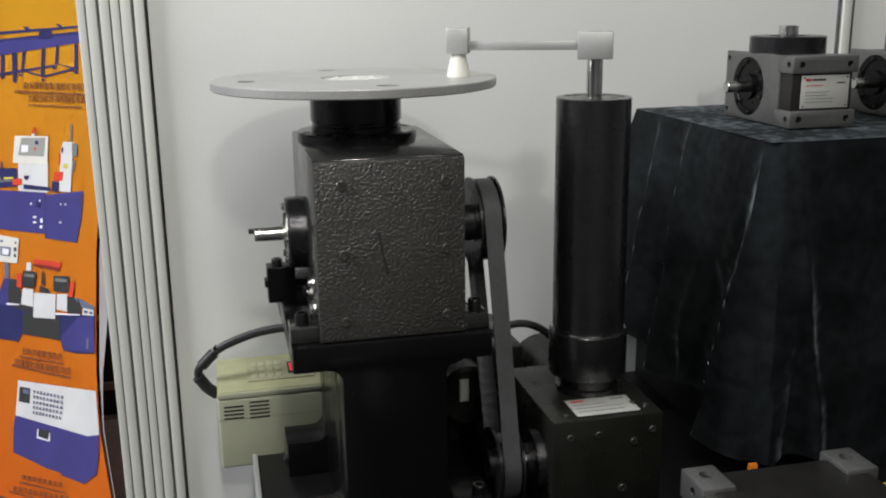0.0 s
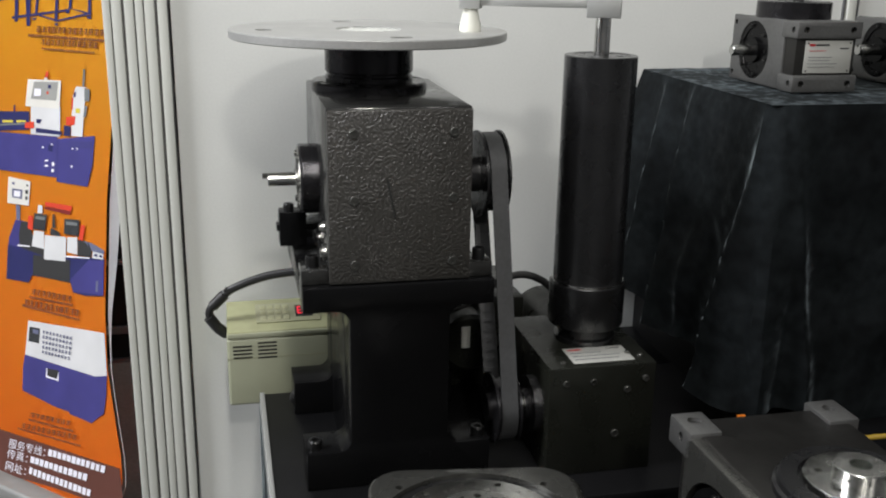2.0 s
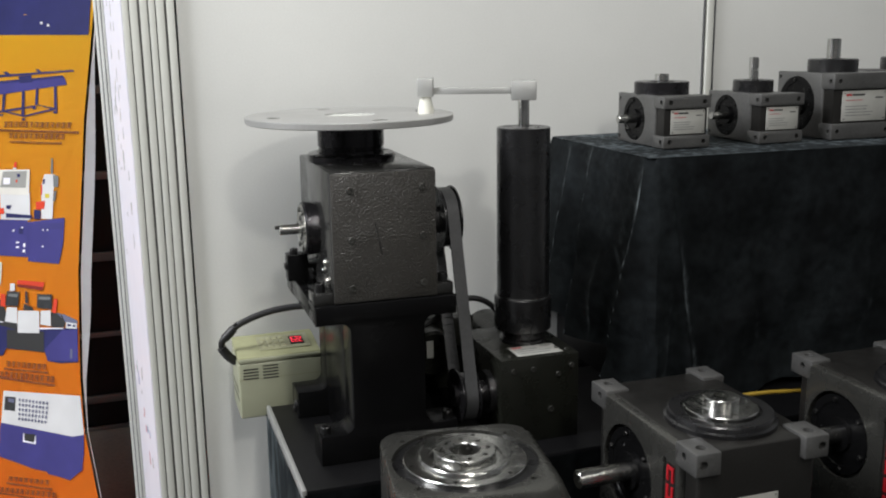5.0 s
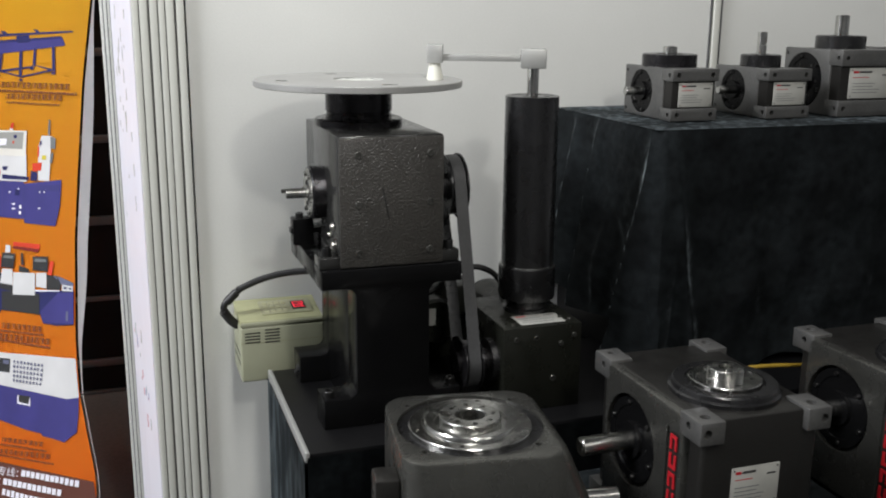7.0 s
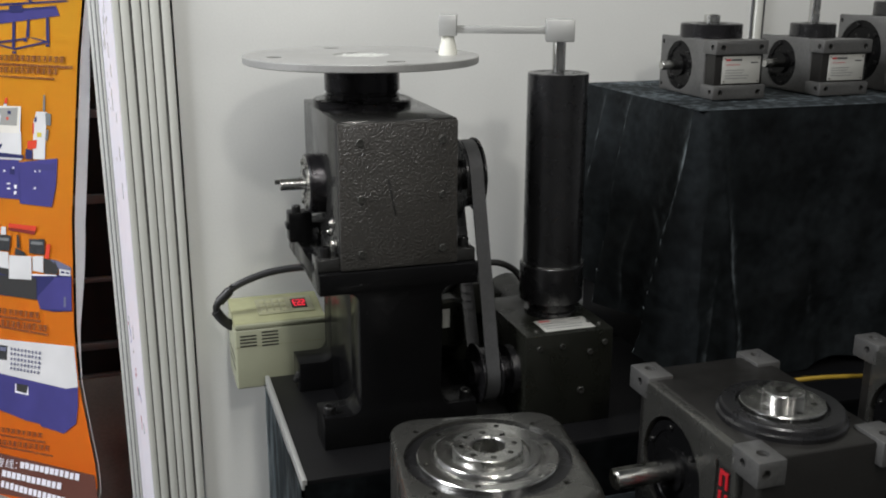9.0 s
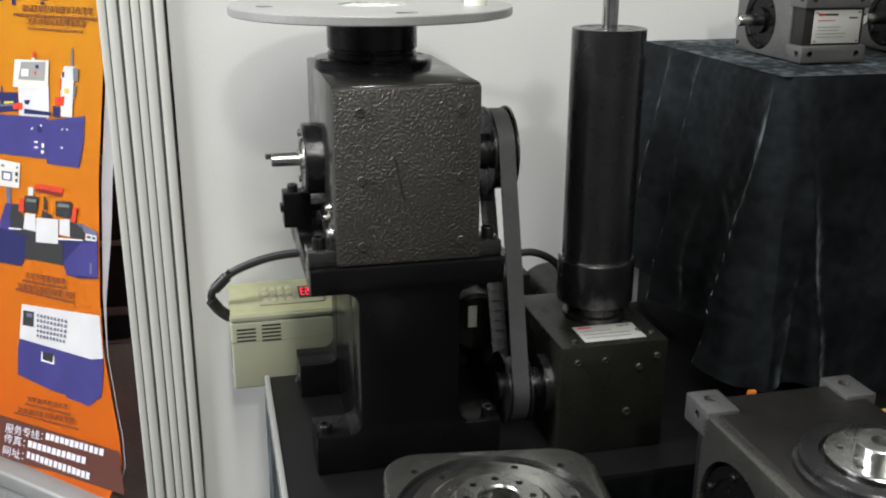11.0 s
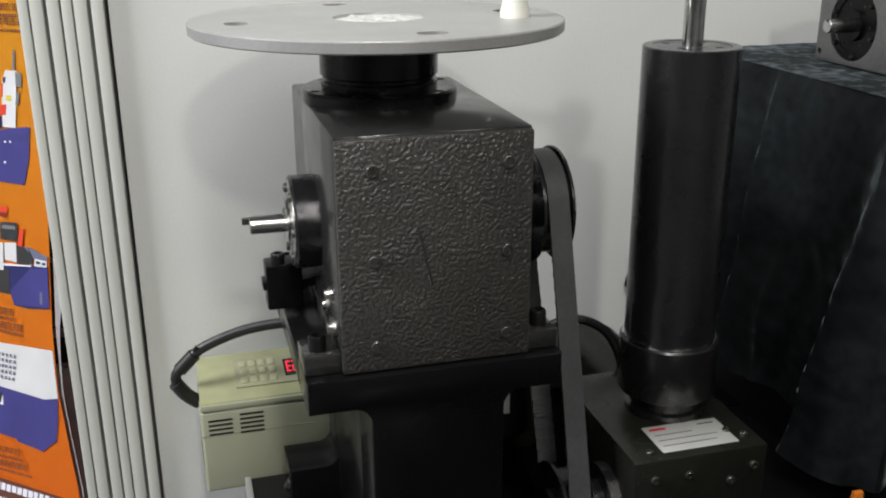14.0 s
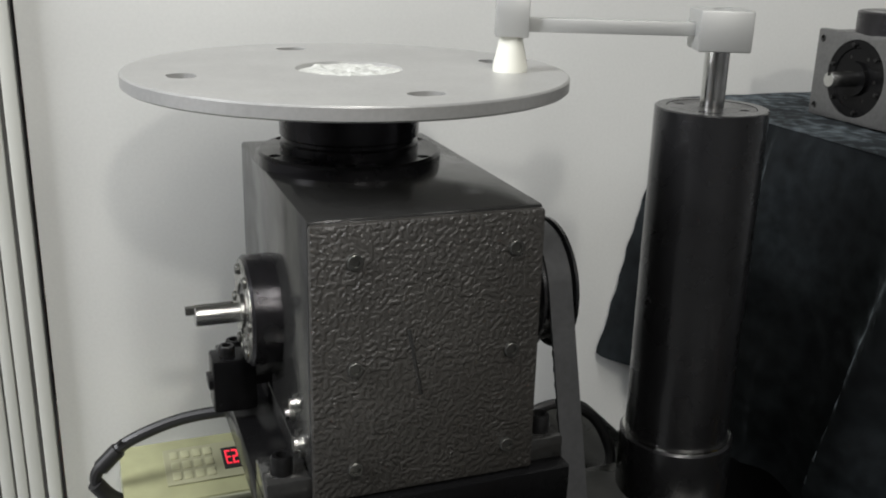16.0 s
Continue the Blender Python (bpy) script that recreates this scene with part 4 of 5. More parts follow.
def lug_indexer(at, label):
    """A cast cam indexer with eight corner lugs, a round output hub on top and a side shaft."""
    t = thing("cam_indexer", at, label, "indexing gearbox", "cam indexers on the low table")
    X, Y, H = 0.092, 0.132, 0.22
    i = 0.010
    outline = []
    for sx, sy in ((1, 1), (-1, 1), (-1, -1), (1, -1)):
        k = [(sx * (X - i), sy * (Y - 0.040)), (sx * (X - i), sy * (Y - i))] if sx * sy > 0 else [(sx * (X - i), sy * (Y - i)), (sx * (X - i), sy * (Y - 0.040))]
        outline += k
    body = extrude(rounded(-X + i, X - i, -Y + i, Y - i, 0.006), 0.004, H - 0.004, "z", 0.003)
    part("housing", body, CAST, t, "dark metallic grey casting")
    # raised frame round the shaft side
    fr = cut(box((-X, -Y + 0.036, 0.006), (-X + 0.02, Y - 0.036, H - 0.005), 0.003), rod(0.062, -0.05, 0.05, (-X, 0.026, 0.131), "x", 48), box((-X - 0.01, -0.090, 0.03), (-X + 0.003, -0.062, H - 0.03)))
    # Paler than the housing: stronger light on this side is put into the colour.
    part("side_frame", fr, SATIN, t, "satin grey raised frame round the shaft, lightened for its lit side")
    for sx in (-1, 1):
        for sy in (-1, 1):
            for z0 in (0.0, H - 0.029):
                x0, x1 = sorted((sx * X, sx * (X - 0.034)))
                y0, y1 = sorted((sy * Y, sy * (Y - 0.046)))
                lug = cut(box((x0, y0, z0), (x1, y1, z0 + 0.029), 0.002),
                          rod(0.0066, z0 - 0.01 if z0 == 0 else z0 + 0.012, z0 + 0.05 if z0 else z0 + 0.026, (sx * (X - 0.017), sy * (Y - 0.018), 0), "z", 18),
                          rod(0.0048, -0.006, 0.010, (sx * X - (0.004 if sx > 0 else 0.0), sy * (Y - 0.026), z0 + 0.017), "x", 16),
                          rod(0.0055, -0.006, 0.010, (sx * (X - 0.010), sy * Y - (0.004 if sy > 0 else 0.0), z0 + 0.015), "y", 16))
                lg = part("lug", lug, CASTLIGHT, t, "machined grey corner lug")
                if z0:
                    # Black plug inside the cut hole paints its inner shade.
                    part("bore", rod(0.0064, z0 + 0.0125, z0 + 0.0215, (sx * (X - 0.017), sy * (Y - 0.018), 0), "z", 18), HOLE, lg, "black plug standing for shade in the bolt hole")
    shaft_side(t, -X + 0.006, 0.026, 0.131, 0.057, 0.078, 0.0125)
    red_letters(t, -X + 0.0028, -0.087, -0.065, 0.035, 0.185, REDINK)
    label_plate(t, -0.038, 0.030, -Y + i - 0.0002, 0.100, 0.152)
    part("output_ring", lathe([(0, 0), (0.070, 0), (0.070, 0.006), (0.067, 0.008), (0.066, 0.013), (0.064, 0.015), (0.050, 0.015), (0.048, 0.011), (0, 0.011)], (0.002, -0.038, H - 0.005), "z", 72), BLACKSAT, t, "black output ring")
    hub = part("output_hub", cut(lathe([(0, 0.008), (0.046, 0.008), (0.046, 0.018), (0.045, 0.019), (0.0225, 0.019), (0.0225, 0.031), (0.0215, 0.032), (0, 0.032)], (0.002, -0.038, H - 0.005), "z", 64),
                                 rod(0.0095, 0.014, 0.06, (0.002, -0.038, H - 0.005), "z", 28),
                                 *[rod(0.0038, 0.013, 0.03, (0.002 + 0.033 * math.cos(radians(a)), -0.038 + 0.033 * math.sin(radians(a)), H - 0.005), "z", 12) for a in range(25, 385, 60)]), STEEL, t, "bright turned steel hub")
    return t


g1 = lug_indexer((0.504, 0.627, LZ), "dark metallic grey cam indexer with corner lugs and red lettering")
g2 = copy_thing(g1, pose(0.840, 0.632, LZ))


def slim_indexer(at, w, d, h, flange_r, flange_h, stub_r, stub_h, label):
    """A compact grey cam indexer: end bars with bolt holes, nameplate between, round flange on top."""
    t = thing("compact_cam_indexer", at, label, "indexing gearbox", "cam indexers on the plinth")
    bar = h * 0.24
    part("housing", box((-w / 2 + 0.002, -d / 2 + 0.006, 0.001), (w / 2 - 0.002, d / 2 - 0.004, h - 0.0015), 0.0015), CAST, t, "dark metallic grey housing")
    part("side_plate", cut(box((-w / 2 - 0.001, -d / 2 + 0.030, 0.0), (-w / 2 + 0.008, d / 2, h), 0.002), rod(h * 0.435, -0.02, 0.02, (-w / 2, 0.022, h * 0.5), "x", 48),
                           *[rod(0.0036, -0.02, 0.006, (-w / 2, yy, zz), "x", 12) for yy in (d / 2 - 0.008,) for zz in (0.010, h - 0.010)]), CASTLIGHT, t, "grey side plate")
    for z0 in (0.0, h - bar):
        part("end_bar", cut(box((-w / 2 - 0.0015, -d / 2, z0), (w / 2 + 0.0015, -d / 2 + 0.036, z0 + bar), 0.0015),
                            *[rod(0.0042, -0.02, 0.012, (xx, -d / 2, z0 + bar * 0.5), "y", 14) for xx in (-w / 2 + 0.011, w / 2 - 0.011)],
                            rod(0.0040, -0.02, 0.008, (-w / 2, -d / 2 + 0.010, z0 + bar * 0.5), "x", 14)), CASTLIGHT, t, "machined grey end bar")
    shaft_side(t, -w / 2 + 0.003, 0.022, h * 0.5, h * 0.43, 0.036, 0.0075)
    red_letters(t, -w / 2 + 0.0015, -d / 2 + 0.040, -d / 2 + 0.050, h * 0.16, h * 0.84, DULLRED)
    label_plate(t, -w * 0.33, w * 0.42, -d / 2 + 0.0055, h * 0.27, h * 0.73)
    fl = part("output_flange", lathe([(0, 0), (flange_r, 0), (flange_r, flange_h - 0.0015), (flange_r - 0.002, flange_h), (flange_r * 0.5, flange_h), (flange_r * 0.48, flange_h - 0.002), (0, flange_h - 0.002)], (0.003, 0.012, h - 0.001), "z", 64), BLUED if flange_r > w * 0.45 else BLACKSAT, t, "round output flange")
    part("output_shaft", cut(rod(stub_r, flange_h - 0.003, flange_h + stub_h, (0.003, 0.012, h - 0.001), "z", 28), rod(stub_r * 0.35, flange_h + stub_h - 0.006, flange_h + stub_h + 0.01, (0.003, 0.012, h - 0.001), "z", 12)), STEEL, fl, "bright steel output stub")
    return t


MZ = DZ + 0.003
slim_indexer((0.734, 1.133, MZ), 0.088, 0.162, 0.088, 0.048, 0.022, 0.0125, 0.013, "compact grey cam indexer with a wide steel flange")
slim_indexer((0.925, 1.133, MZ), 0.088, 0.162, 0.086, 0.036, 0.022, 0.0085, 0.040, "compact grey cam indexer with a thin upright shaft")
slim_indexer((1.097, 1.130, MZ), 0.130, 0.160, 0.118, 0.045, 0.024, 0.0125, 0.037, "larger grey cam indexer with a stout upright shaft")
slim_indexer((1.285, 1.150, MZ), 0.130, 0.160, 0.118, 0.045, 0.024, 0.0125, 0.048, "larger grey cam indexer with a stout upright shaft")

# ---- hollow rotary table ----
rt = thing("hollow_rotary_table", (0.190, 0.660, LZ, -8), "grey cast rotary table with bright stepped rings and a bore", "rotary table")
RH = 0.18
base = extrude(rounded(-0.098, 0.099, -0.103, 0.103, 0.036, 10), 0.0, RH, "z", 0.004)
for v in base.verts:
    low = max(0.0, 1 - v.co.z / RH)
    v.co.x, v.co.y = v.co.x + 0.085 * low ** 0.8 * max(0.0, v.co.x / 0.1), v.co.y * (1 + 0.03 * low)
part("casting", cut(base, lathe([(0, RH - 0.012), (0.091, RH - 0.012), (0.091, RH + 0.03), (0, RH + 0.03)], (0, 0, 0), "z", 72),
                    *[rod(0.0038, RH - 0.02, RH + 0.02, (0.097 * math.cos(radians(a)), 0.097 * math.sin(radians(a)), 0), "z", 12) for a in (45, 135, 225, 315)]), SATIN, rt, "smooth grey casting")
part("seal_ring", lathe([(0.076, RH - 0.012), (0.0905, RH - 0.012), (0.0905, RH - 0.004), (0.076, RH - 0.004)], (0, 0, 0), "z", 72), BLACKSAT, rt, "black seal ring")
ring = part("stepped_ring", cut(lathe([(0.030, RH - 0.012), (0.077, RH - 0.012), (0.077, RH + 0.001), (0.076, RH + 0.002), (0.062, RH + 0.002), (0.0605, RH + 0.0005), (0.0585, RH + 0.0005), (0.057, RH + 0.006), (0.056, RH + 0.007), (0.046, RH + 0.007), (0.045, RH + 0.004), (0.030, RH + 0.004)], (0, 0, 0), "z", 96),
                                *[rod(0.0035, RH - 0.006, RH + 0.02, (0.0695 * math.cos(radians(a)), 0.0695 * math.sin(radians(a)), 0), "z", 12) for a in range(10, 370, 60)]), STEEL, rt, "bright stepped steel ring")
part("bore_hub", cut(lathe([(0.018, RH - 0.02), (0.0385, RH - 0.02), (0.0385, RH + 0.0125), (0.0375, RH + 0.0135), (0.0195, RH + 0.0135), (0.018, RH + 0.012)], (0, 0, 0), "z", 72),
                     *[rod(0.0034, RH + 0.002, RH + 0.03, (0.029 * math.cos(radians(a)), 0.029 * math.sin(radians(a)), 0), "z", 12) for a in range(0, 360, 45)]), TURNED, rt, "steel hub with eight holes")
part("bore", lathe([(0, RH - 0.03), (0.0182, RH - 0.03), (0.0182, RH - 0.02)], (0, 0, 0), "z", 40), HOLE, rt)
part("lug", cut(box((-0.128, -0.075, 0.10), (-0.098, -0.035, 0.150), 0.004), rod(0.005, -0.03, 0.05, (-0.128, -0.055, 0.128), "x", 14)), CAST, rt)
part("input_shaft", rod(0.012, 0.11, 0.185, (0, -0.035, 0.085), "x", 28), STEEL, rt, "bright steel shaft")

yc = part("yellow_cable", tube([(0.60, 0.80, 0.870), (0.66, 0.80, 0.884), (0.72, 0.79, 0.890), (0.81, 0.78, 0.886)], 0.0032), YELLOW)
tagged(yc, "yellow cable stretched between two gearboxes", "cable")
tg = part("orange_tag", extrude([(0.598, TZ), (0.616, TZ), (0.613, TZ + 0.034), (0.603, TZ + 0.034)], 0.945, 0.951, "y", 0.001), ORANGE)
tagged(tg, "small orange strip standing on the table", "tag")

# ---- roll-up banner ----
BO, BAZ, BLEAN = Vector((-0.37, 2.54, 0.30)), radians(-44), radians(17)
BU = Vector((math.cos(BAZ), math.sin(BAZ), 0))
BV = Vector((-BU.y, BU.x, 0)) * math.sin(BLEAN) + Vector((0, 0, math.cos(BLEAN)))
BN = BU.cross(BV)


def on_banner(u, v, out=0.0):
    """A place on the leaning banner: u along it, v up it, out towards the viewer."""
    return BO + BU * u + BV * v + BN * (out + 0.004 * math.sin(2.6 * v + 4 * u))


def edge(v):
    """The print's free edge, which wanders as the paper curls."""
    return float(np.interp(v, (-0.39, -0.34, -0.29, -0.22, -0.15, -0.01, 0.14, 0.45, 0.93, 1.7), (0.105, 0.131, 0.141, 0.119, 0.085, 0.020, -0.024, -0.086, -0.147, -0.20)))


def sheet(f0, f1, v0, v1, nu, nv, out, thick=0.0):
    """A piece of the banner between two edges, each a number or a function of the height."""
    bm = bmesh.new()
    g = []
    for j in range(nv + 1):
        v = v0 + (v1 - v0) * j / nv
        a, b = (f(v) if callable(f) else f for f in (f0, f1))
        g.append([bm.verts.new(on_banner(a + (b - a) * i / nu, v, out)) for i in range(nu + 1)])
    for a, b in zip(g, g[1:]):
        for i in range(nu):
            bm.faces.new((a[i], a[i + 1], b[i + 1], b[i]))
    if thick:
        bmesh.ops.solidify(bm, geom=bm.faces[:], thickness=thick)
    bmesh.ops.recalc_face_normals(bm, faces=bm.faces[:])
    return bm


bn = thing("roll_up_banner", (0, 0, 0), "orange and yellow advertising banner with pictures of blue machines", "banner")
part("print_sheet", sheet(-0.95, edge, -0.395, 1.62, 24, 90, 0.0, 0.0015), BANNER, bn)
part("white_edge", sheet(lambda v: edge(v) + 0.0005, lambda v: edge(v) + 0.004 + 0.040 * math.exp(-((v - 0.62) / 0.45) ** 4), -0.36, 1.62, 3, 90, -0.010, 0.0015), WHITEPRINT, bn, "white curled paper edge")
part("hem_strip", sheet(-0.95, 0.105, -0.425, -0.396, 24, 1, 0.001, 0.0015), POSTER, bn, "white paper hem")
cas = box((-0.55, -0.045, 0), (0.55, 0.045, 0.055), 0.012, 3)
bmesh.ops.transform(cas, matrix=Matrix.Translation(Vector((*(BO + BU * -0.43 + BV * -0.43).xy, FZ))) @ Matrix.Rotation(BAZ, 4, "Z"), verts=cas.verts[:])
part("cassette", cas, ALUDULL, bn, "grey aluminium foot cassette")


def shape(corners, material, layer=1, name="picture"):
    """A flat printed patch with straight sides, laid on the banner."""
    bm = bmesh.new()
    bm.faces.new([bm.verts.new(on_banner(u, v, 0.0022 + 0.0008 * layer)) for u, v in corners])
    bmesh.ops.triangulate(bm, faces=bm.faces[:])
    part(name, bm, material, bn)


def text_bar(u0, v0, u1, v1, h, n, material, fill=0.86):
    """A line of print too small to read: strokes for each character, of uneven width."""
    rng = random.Random(n + int(900 * v0))
    bm = bmesh.new()
    for i in range(n):
        a, c = (i + 0.06) / n, (i + fill + rng.uniform(-0.1, 0.06)) / n
        rows = ((0, 1),) if h < 0.012 or material != CAPTION else ((0.0, 0.22), (0.36, 0.58), (0.74, 1.0))
        for lo, hi in rows:
            lo, hi = lo + rng.uniform(0, 0.08), hi - rng.uniform(0, 0.08)
            p = [(u0 + (u1 - u0) * q, v0 + (v1 - v0) * q + h * w) for q, w in ((a, lo), (c, lo), (c, hi), (a, hi))]
            bm.faces.new([bm.verts.new(on_banner(u, v, 0.0070)) for u, v in p])
        if h >= 0.012 and material == CAPTION:
            q = a + (c - a) * rng.uniform(0.3, 0.6)
            p = [(u0 + (u1 - u0) * k, v0 + (v1 - v0) * k + h * w) for k, w in ((q, 0), (q + 0.2 / n, 0), (q + 0.2 / n, 1), (q, 1))]
            bm.faces.new([bm.verts.new(on_banner(u, v, 0.0073)) for u, v in p])
    part("text_line", bm, material, bn)


def words(body, start, end, size):
    """Lettering laid on the banner from one place to another."""
    cu = bpy.data.curves.new("words", "FONT")
    cu.body, cu.size, cu.extrude = body, 1.0, 0.0
    ob = new("tmp", cu)
    me = bpy.data.meshes.new_from_object(ob.evaluated_get(bpy.context.evaluated_depsgraph_get()))
    bpy.data.objects.remove(ob)
    bm = bmesh.new()
    bm.from_mesh(me)
    wide = max(v.co.x for v in bm.verts)
    for v in bm.verts:
        q = v.co.x / wide
        v.co = on_banner(start[0] + (end[0] - start[0]) * q, start[1] + (end[1] - start[1]) * q + v.co.y * size, 0.0074)
    part("words", bm, POSTER, bn)


# conveyor and machine at the top
shape([(-0.778, 1.204), (-0.174, 1.197), (-0.187, 1.324), (-0.806, 1.346)], NAVY, 1)
shape([(-0.807, 1.348), (-0.4, 1.33), (-0.407, 1.37), (-0.815, 1.39)], GREYPRINT, 1)
shape([(-0.478, 1.335), (-0.405, 1.328), (-0.421, 1.359), (-0.473, 1.361)], WHITEPRINT, 2)
shape([(-0.389, 1.242), (-0.379, 1.242), (-0.377, 1.234), (-0.388, 1.234)], WHITEPRINT, 2)
shape([(-0.357, 1.234), (-0.347, 1.234), (-0.346, 1.226), (-0.356, 1.226)], WHITEPRINT, 2)
shape([(-0.741, 1.02), (-0.58, 1.036), (-0.252, 1.062), (-0.235, 1.038), (-0.572, 0.997), (-0.732, 0.977)], BLUEPRINT, 1)
shape([(-0.748, 1.057), (-0.219, 1.085), (-0.206, 1.08), (-0.746, 1.047)], NAVY, 2)
shape([(-0.743, 1.032), (-0.258, 1.067), (-0.251, 1.06), (-0.741, 1.022)], NAVY, 2)
shape([(-0.529, 1.078), (-0.508, 1.078), (-0.491, 1.069), (-0.511, 1.067)], NAVY, 2)
shape([(-0.381, 1.086), (-0.365, 1.086), (-0.349, 1.076), (-0.363, 1.074)], NAVY, 2)
shape([(-0.453, 1.063), (-0.397, 1.067), (-0.388, 1.045), (-0.444, 1.041)], NAVY, 2)
shape([(-0.615, 0.994), (-0.599, 0.994), (-0.585, 0.922), (-0.601, 0.922)], NAVY, 2)
shape([(-0.515, 1.005), (-0.502, 1.005), (-0.499, 0.945), (-0.509, 0.945)], NAVY, 2)
shape([(-0.429, 1.015), (-0.416, 1.015), (-0.403, 0.934), (-0.416, 0.933)], NAVY, 2)
shape([(-0.367, 1.026), (-0.357, 1.026), (-0.349, 0.97), (-0.362, 0.969)], NAVY, 2)
shape([(-0.29, 1.031), (-0.278, 1.031), (-0.262, 0.958), (-0.275, 0.958)], NAVY, 2)
shape([(-0.565, 1), (-0.541, 1.001), (-0.524, 0.912), (-0.54, 0.912)], NAVY, 2)
shape([(-0.614, 0.937), (-0.359, 0.969), (-0.353, 0.964), (-0.613, 0.929)], NAVY, 3)
shape([(-0.515, 0.948), (-0.505, 0.95), (-0.399, 0.935), (-0.403, 0.93)], NAVY, 3)
shape([(-0.349, 0.97), (-0.344, 0.971), (-0.258, 0.96), (-0.262, 0.954)], NAVY, 3)
shape([(-0.404, 0.935), (-0.263, 0.964), (-0.262, 0.958), (-0.403, 0.93)], NAVY, 3)
shape([(-0.518, 0.937), (-0.5, 0.937), (-0.499, 0.932), (-0.517, 0.931)], NAVY, 3)
shape([(-0.412, 0.926), (-0.397, 0.926), (-0.395, 0.919), (-0.411, 0.919)], NAVY, 3)
shape([(-0.371, 0.964), (-0.356, 0.964), (-0.354, 0.957), (-0.369, 0.956)], NAVY, 3)
shape([(-0.276, 0.952), (-0.259, 0.953), (-0.258, 0.945), (-0.275, 0.945)], NAVY, 3)
text_bar(-0.489, 0.896, -0.187, 0.9, 0.0170, 13, CAPTION)
text_bar(-0.523, 0.88, -0.152, 0.883, 0.0080, 34, CAPTION)
text_bar(-0.459, 0.86, -0.209, 0.864, 0.0160, 11, CAPTION)
text_bar(-0.451, 0.845, -0.218, 0.847, 0.0060, 24, CAPTION)
# saw with a console
shape([(-0.757, 0.58), (-0.329, 0.601), (-0.303, 0.485), (-0.731, 0.469)], BLUEPRINT, 1)
shape([(-0.333, 0.594), (-0.169, 0.62), (-0.161, 0.539), (-0.168, 0.476), (-0.299, 0.473)], BLUEPRINT, 2)
shape([(-0.33, 0.594), (-0.325, 0.594), (-0.296, 0.474), (-0.301, 0.473)], VIOLETSHADE, 3)
shape([(-0.276, 0.594), (-0.175, 0.603), (-0.173, 0.584), (-0.272, 0.575)], VIOLETSHADE, 3)
shape([(-0.361, 0.574), (-0.341, 0.574), (-0.339, 0.556), (-0.359, 0.556)], NAVY, 3)
shape([(-0.366, 0.529), (-0.351, 0.531), (-0.35, 0.526), (-0.365, 0.525)], POSTER, 4)
shape([(-0.363, 0.515), (-0.348, 0.516), (-0.347, 0.511), (-0.362, 0.51)], POSTER, 4)
shape([(-0.333, 0.526), (-0.323, 0.528), (-0.32, 0.516), (-0.33, 0.515)], POSTER, 4)
shape([(-0.331, 0.507), (-0.319, 0.508), (-0.319, 0.499), (-0.329, 0.498)], POSTER, 4)
shape([(-0.387, 0.566), (-0.379, 0.567), (-0.378, 0.562), (-0.386, 0.561)], POSTER, 4)
shape([(-0.349, 0.579), (-0.342, 0.579), (-0.341, 0.574), (-0.348, 0.574)], POSTER, 4)
shape([(-0.255, 0.577), (-0.25, 0.577), (-0.249, 0.572), (-0.254, 0.572)], POSTER, 4)
shape([(-0.236, 0.579), (-0.231, 0.579), (-0.23, 0.574), (-0.235, 0.574)], POSTER, 4)
shape([(-0.249, 0.526), (-0.242, 0.527), (-0.241, 0.522), (-0.248, 0.521)], POSTER, 4)
shape([(-0.687, 0.642), (-0.47, 0.661), (-0.458, 0.608), (-0.673, 0.581)], NAVY, 2)
shape([(-0.589, 0.624), (-0.539, 0.628), (-0.54, 0.621), (-0.587, 0.617)], YELLOWPRINT, 3)
shape([(-0.523, 0.63), (-0.479, 0.634), (-0.478, 0.629), (-0.522, 0.623)], YELLOWPRINT, 3)
shape([(-0.678, 0.601), (-0.463, 0.629), (-0.461, 0.624), (-0.676, 0.595)], GREYPRINT, 3)
shape([(-0.546, 0.673), (-0.539, 0.674), (-0.534, 0.653), (-0.542, 0.653)], NAVY, 3)
shape([(-0.466, 0.68), (-0.333, 0.688), (-0.315, 0.602), (-0.447, 0.596)], WHITEPRINT, 3)
shape([(-0.496, 0.755), (-0.345, 0.762), (-0.334, 0.681), (-0.489, 0.675)], PALEPRINT, 4)
shape([(-0.464, 0.75), (-0.356, 0.757), (-0.352, 0.703), (-0.468, 0.699)], MIDPRINT, 5)
shape([(-0.457, 0.73), (-0.426, 0.731), (-0.424, 0.711), (-0.455, 0.708)], POSTER, 6)
shape([(-0.399, 0.745), (-0.384, 0.746), (-0.382, 0.736), (-0.396, 0.735)], NAVY, 6)
shape([(-0.4, 0.726), (-0.392, 0.727), (-0.39, 0.718), (-0.398, 0.718)], REDPRINT, 6)
shape([(-0.417, 0.783), (-0.405, 0.784), (-0.406, 0.765), (-0.418, 0.764)], REDPRINT, 5)
shape([(-0.419, 0.767), (-0.406, 0.768), (-0.405, 0.76), (-0.42, 0.759)], WHITEPRINT, 5)
shape([(-0.478, 0.627), (-0.438, 0.633), (-0.433, 0.614), (-0.474, 0.61)], REDPRINT, 6)
shape([(-0.426, 0.617), (-0.308, 0.618), (-0.306, 0.608), (-0.423, 0.603)], NAVY, 5)
shape([(-0.429, 0.642), (-0.404, 0.644), (-0.411, 0.63), (-0.427, 0.632)], NAVY, 5)
shape([(-0.302, 0.637), (-0.273, 0.635), (-0.269, 0.608), (-0.298, 0.607)], NAVY, 5)
shape([(-0.278, 0.751), (-0.233, 0.752), (-0.23, 0.697), (-0.219, 0.612), (-0.267, 0.61), (-0.286, 0.717)], WHITEPRINT, 3)
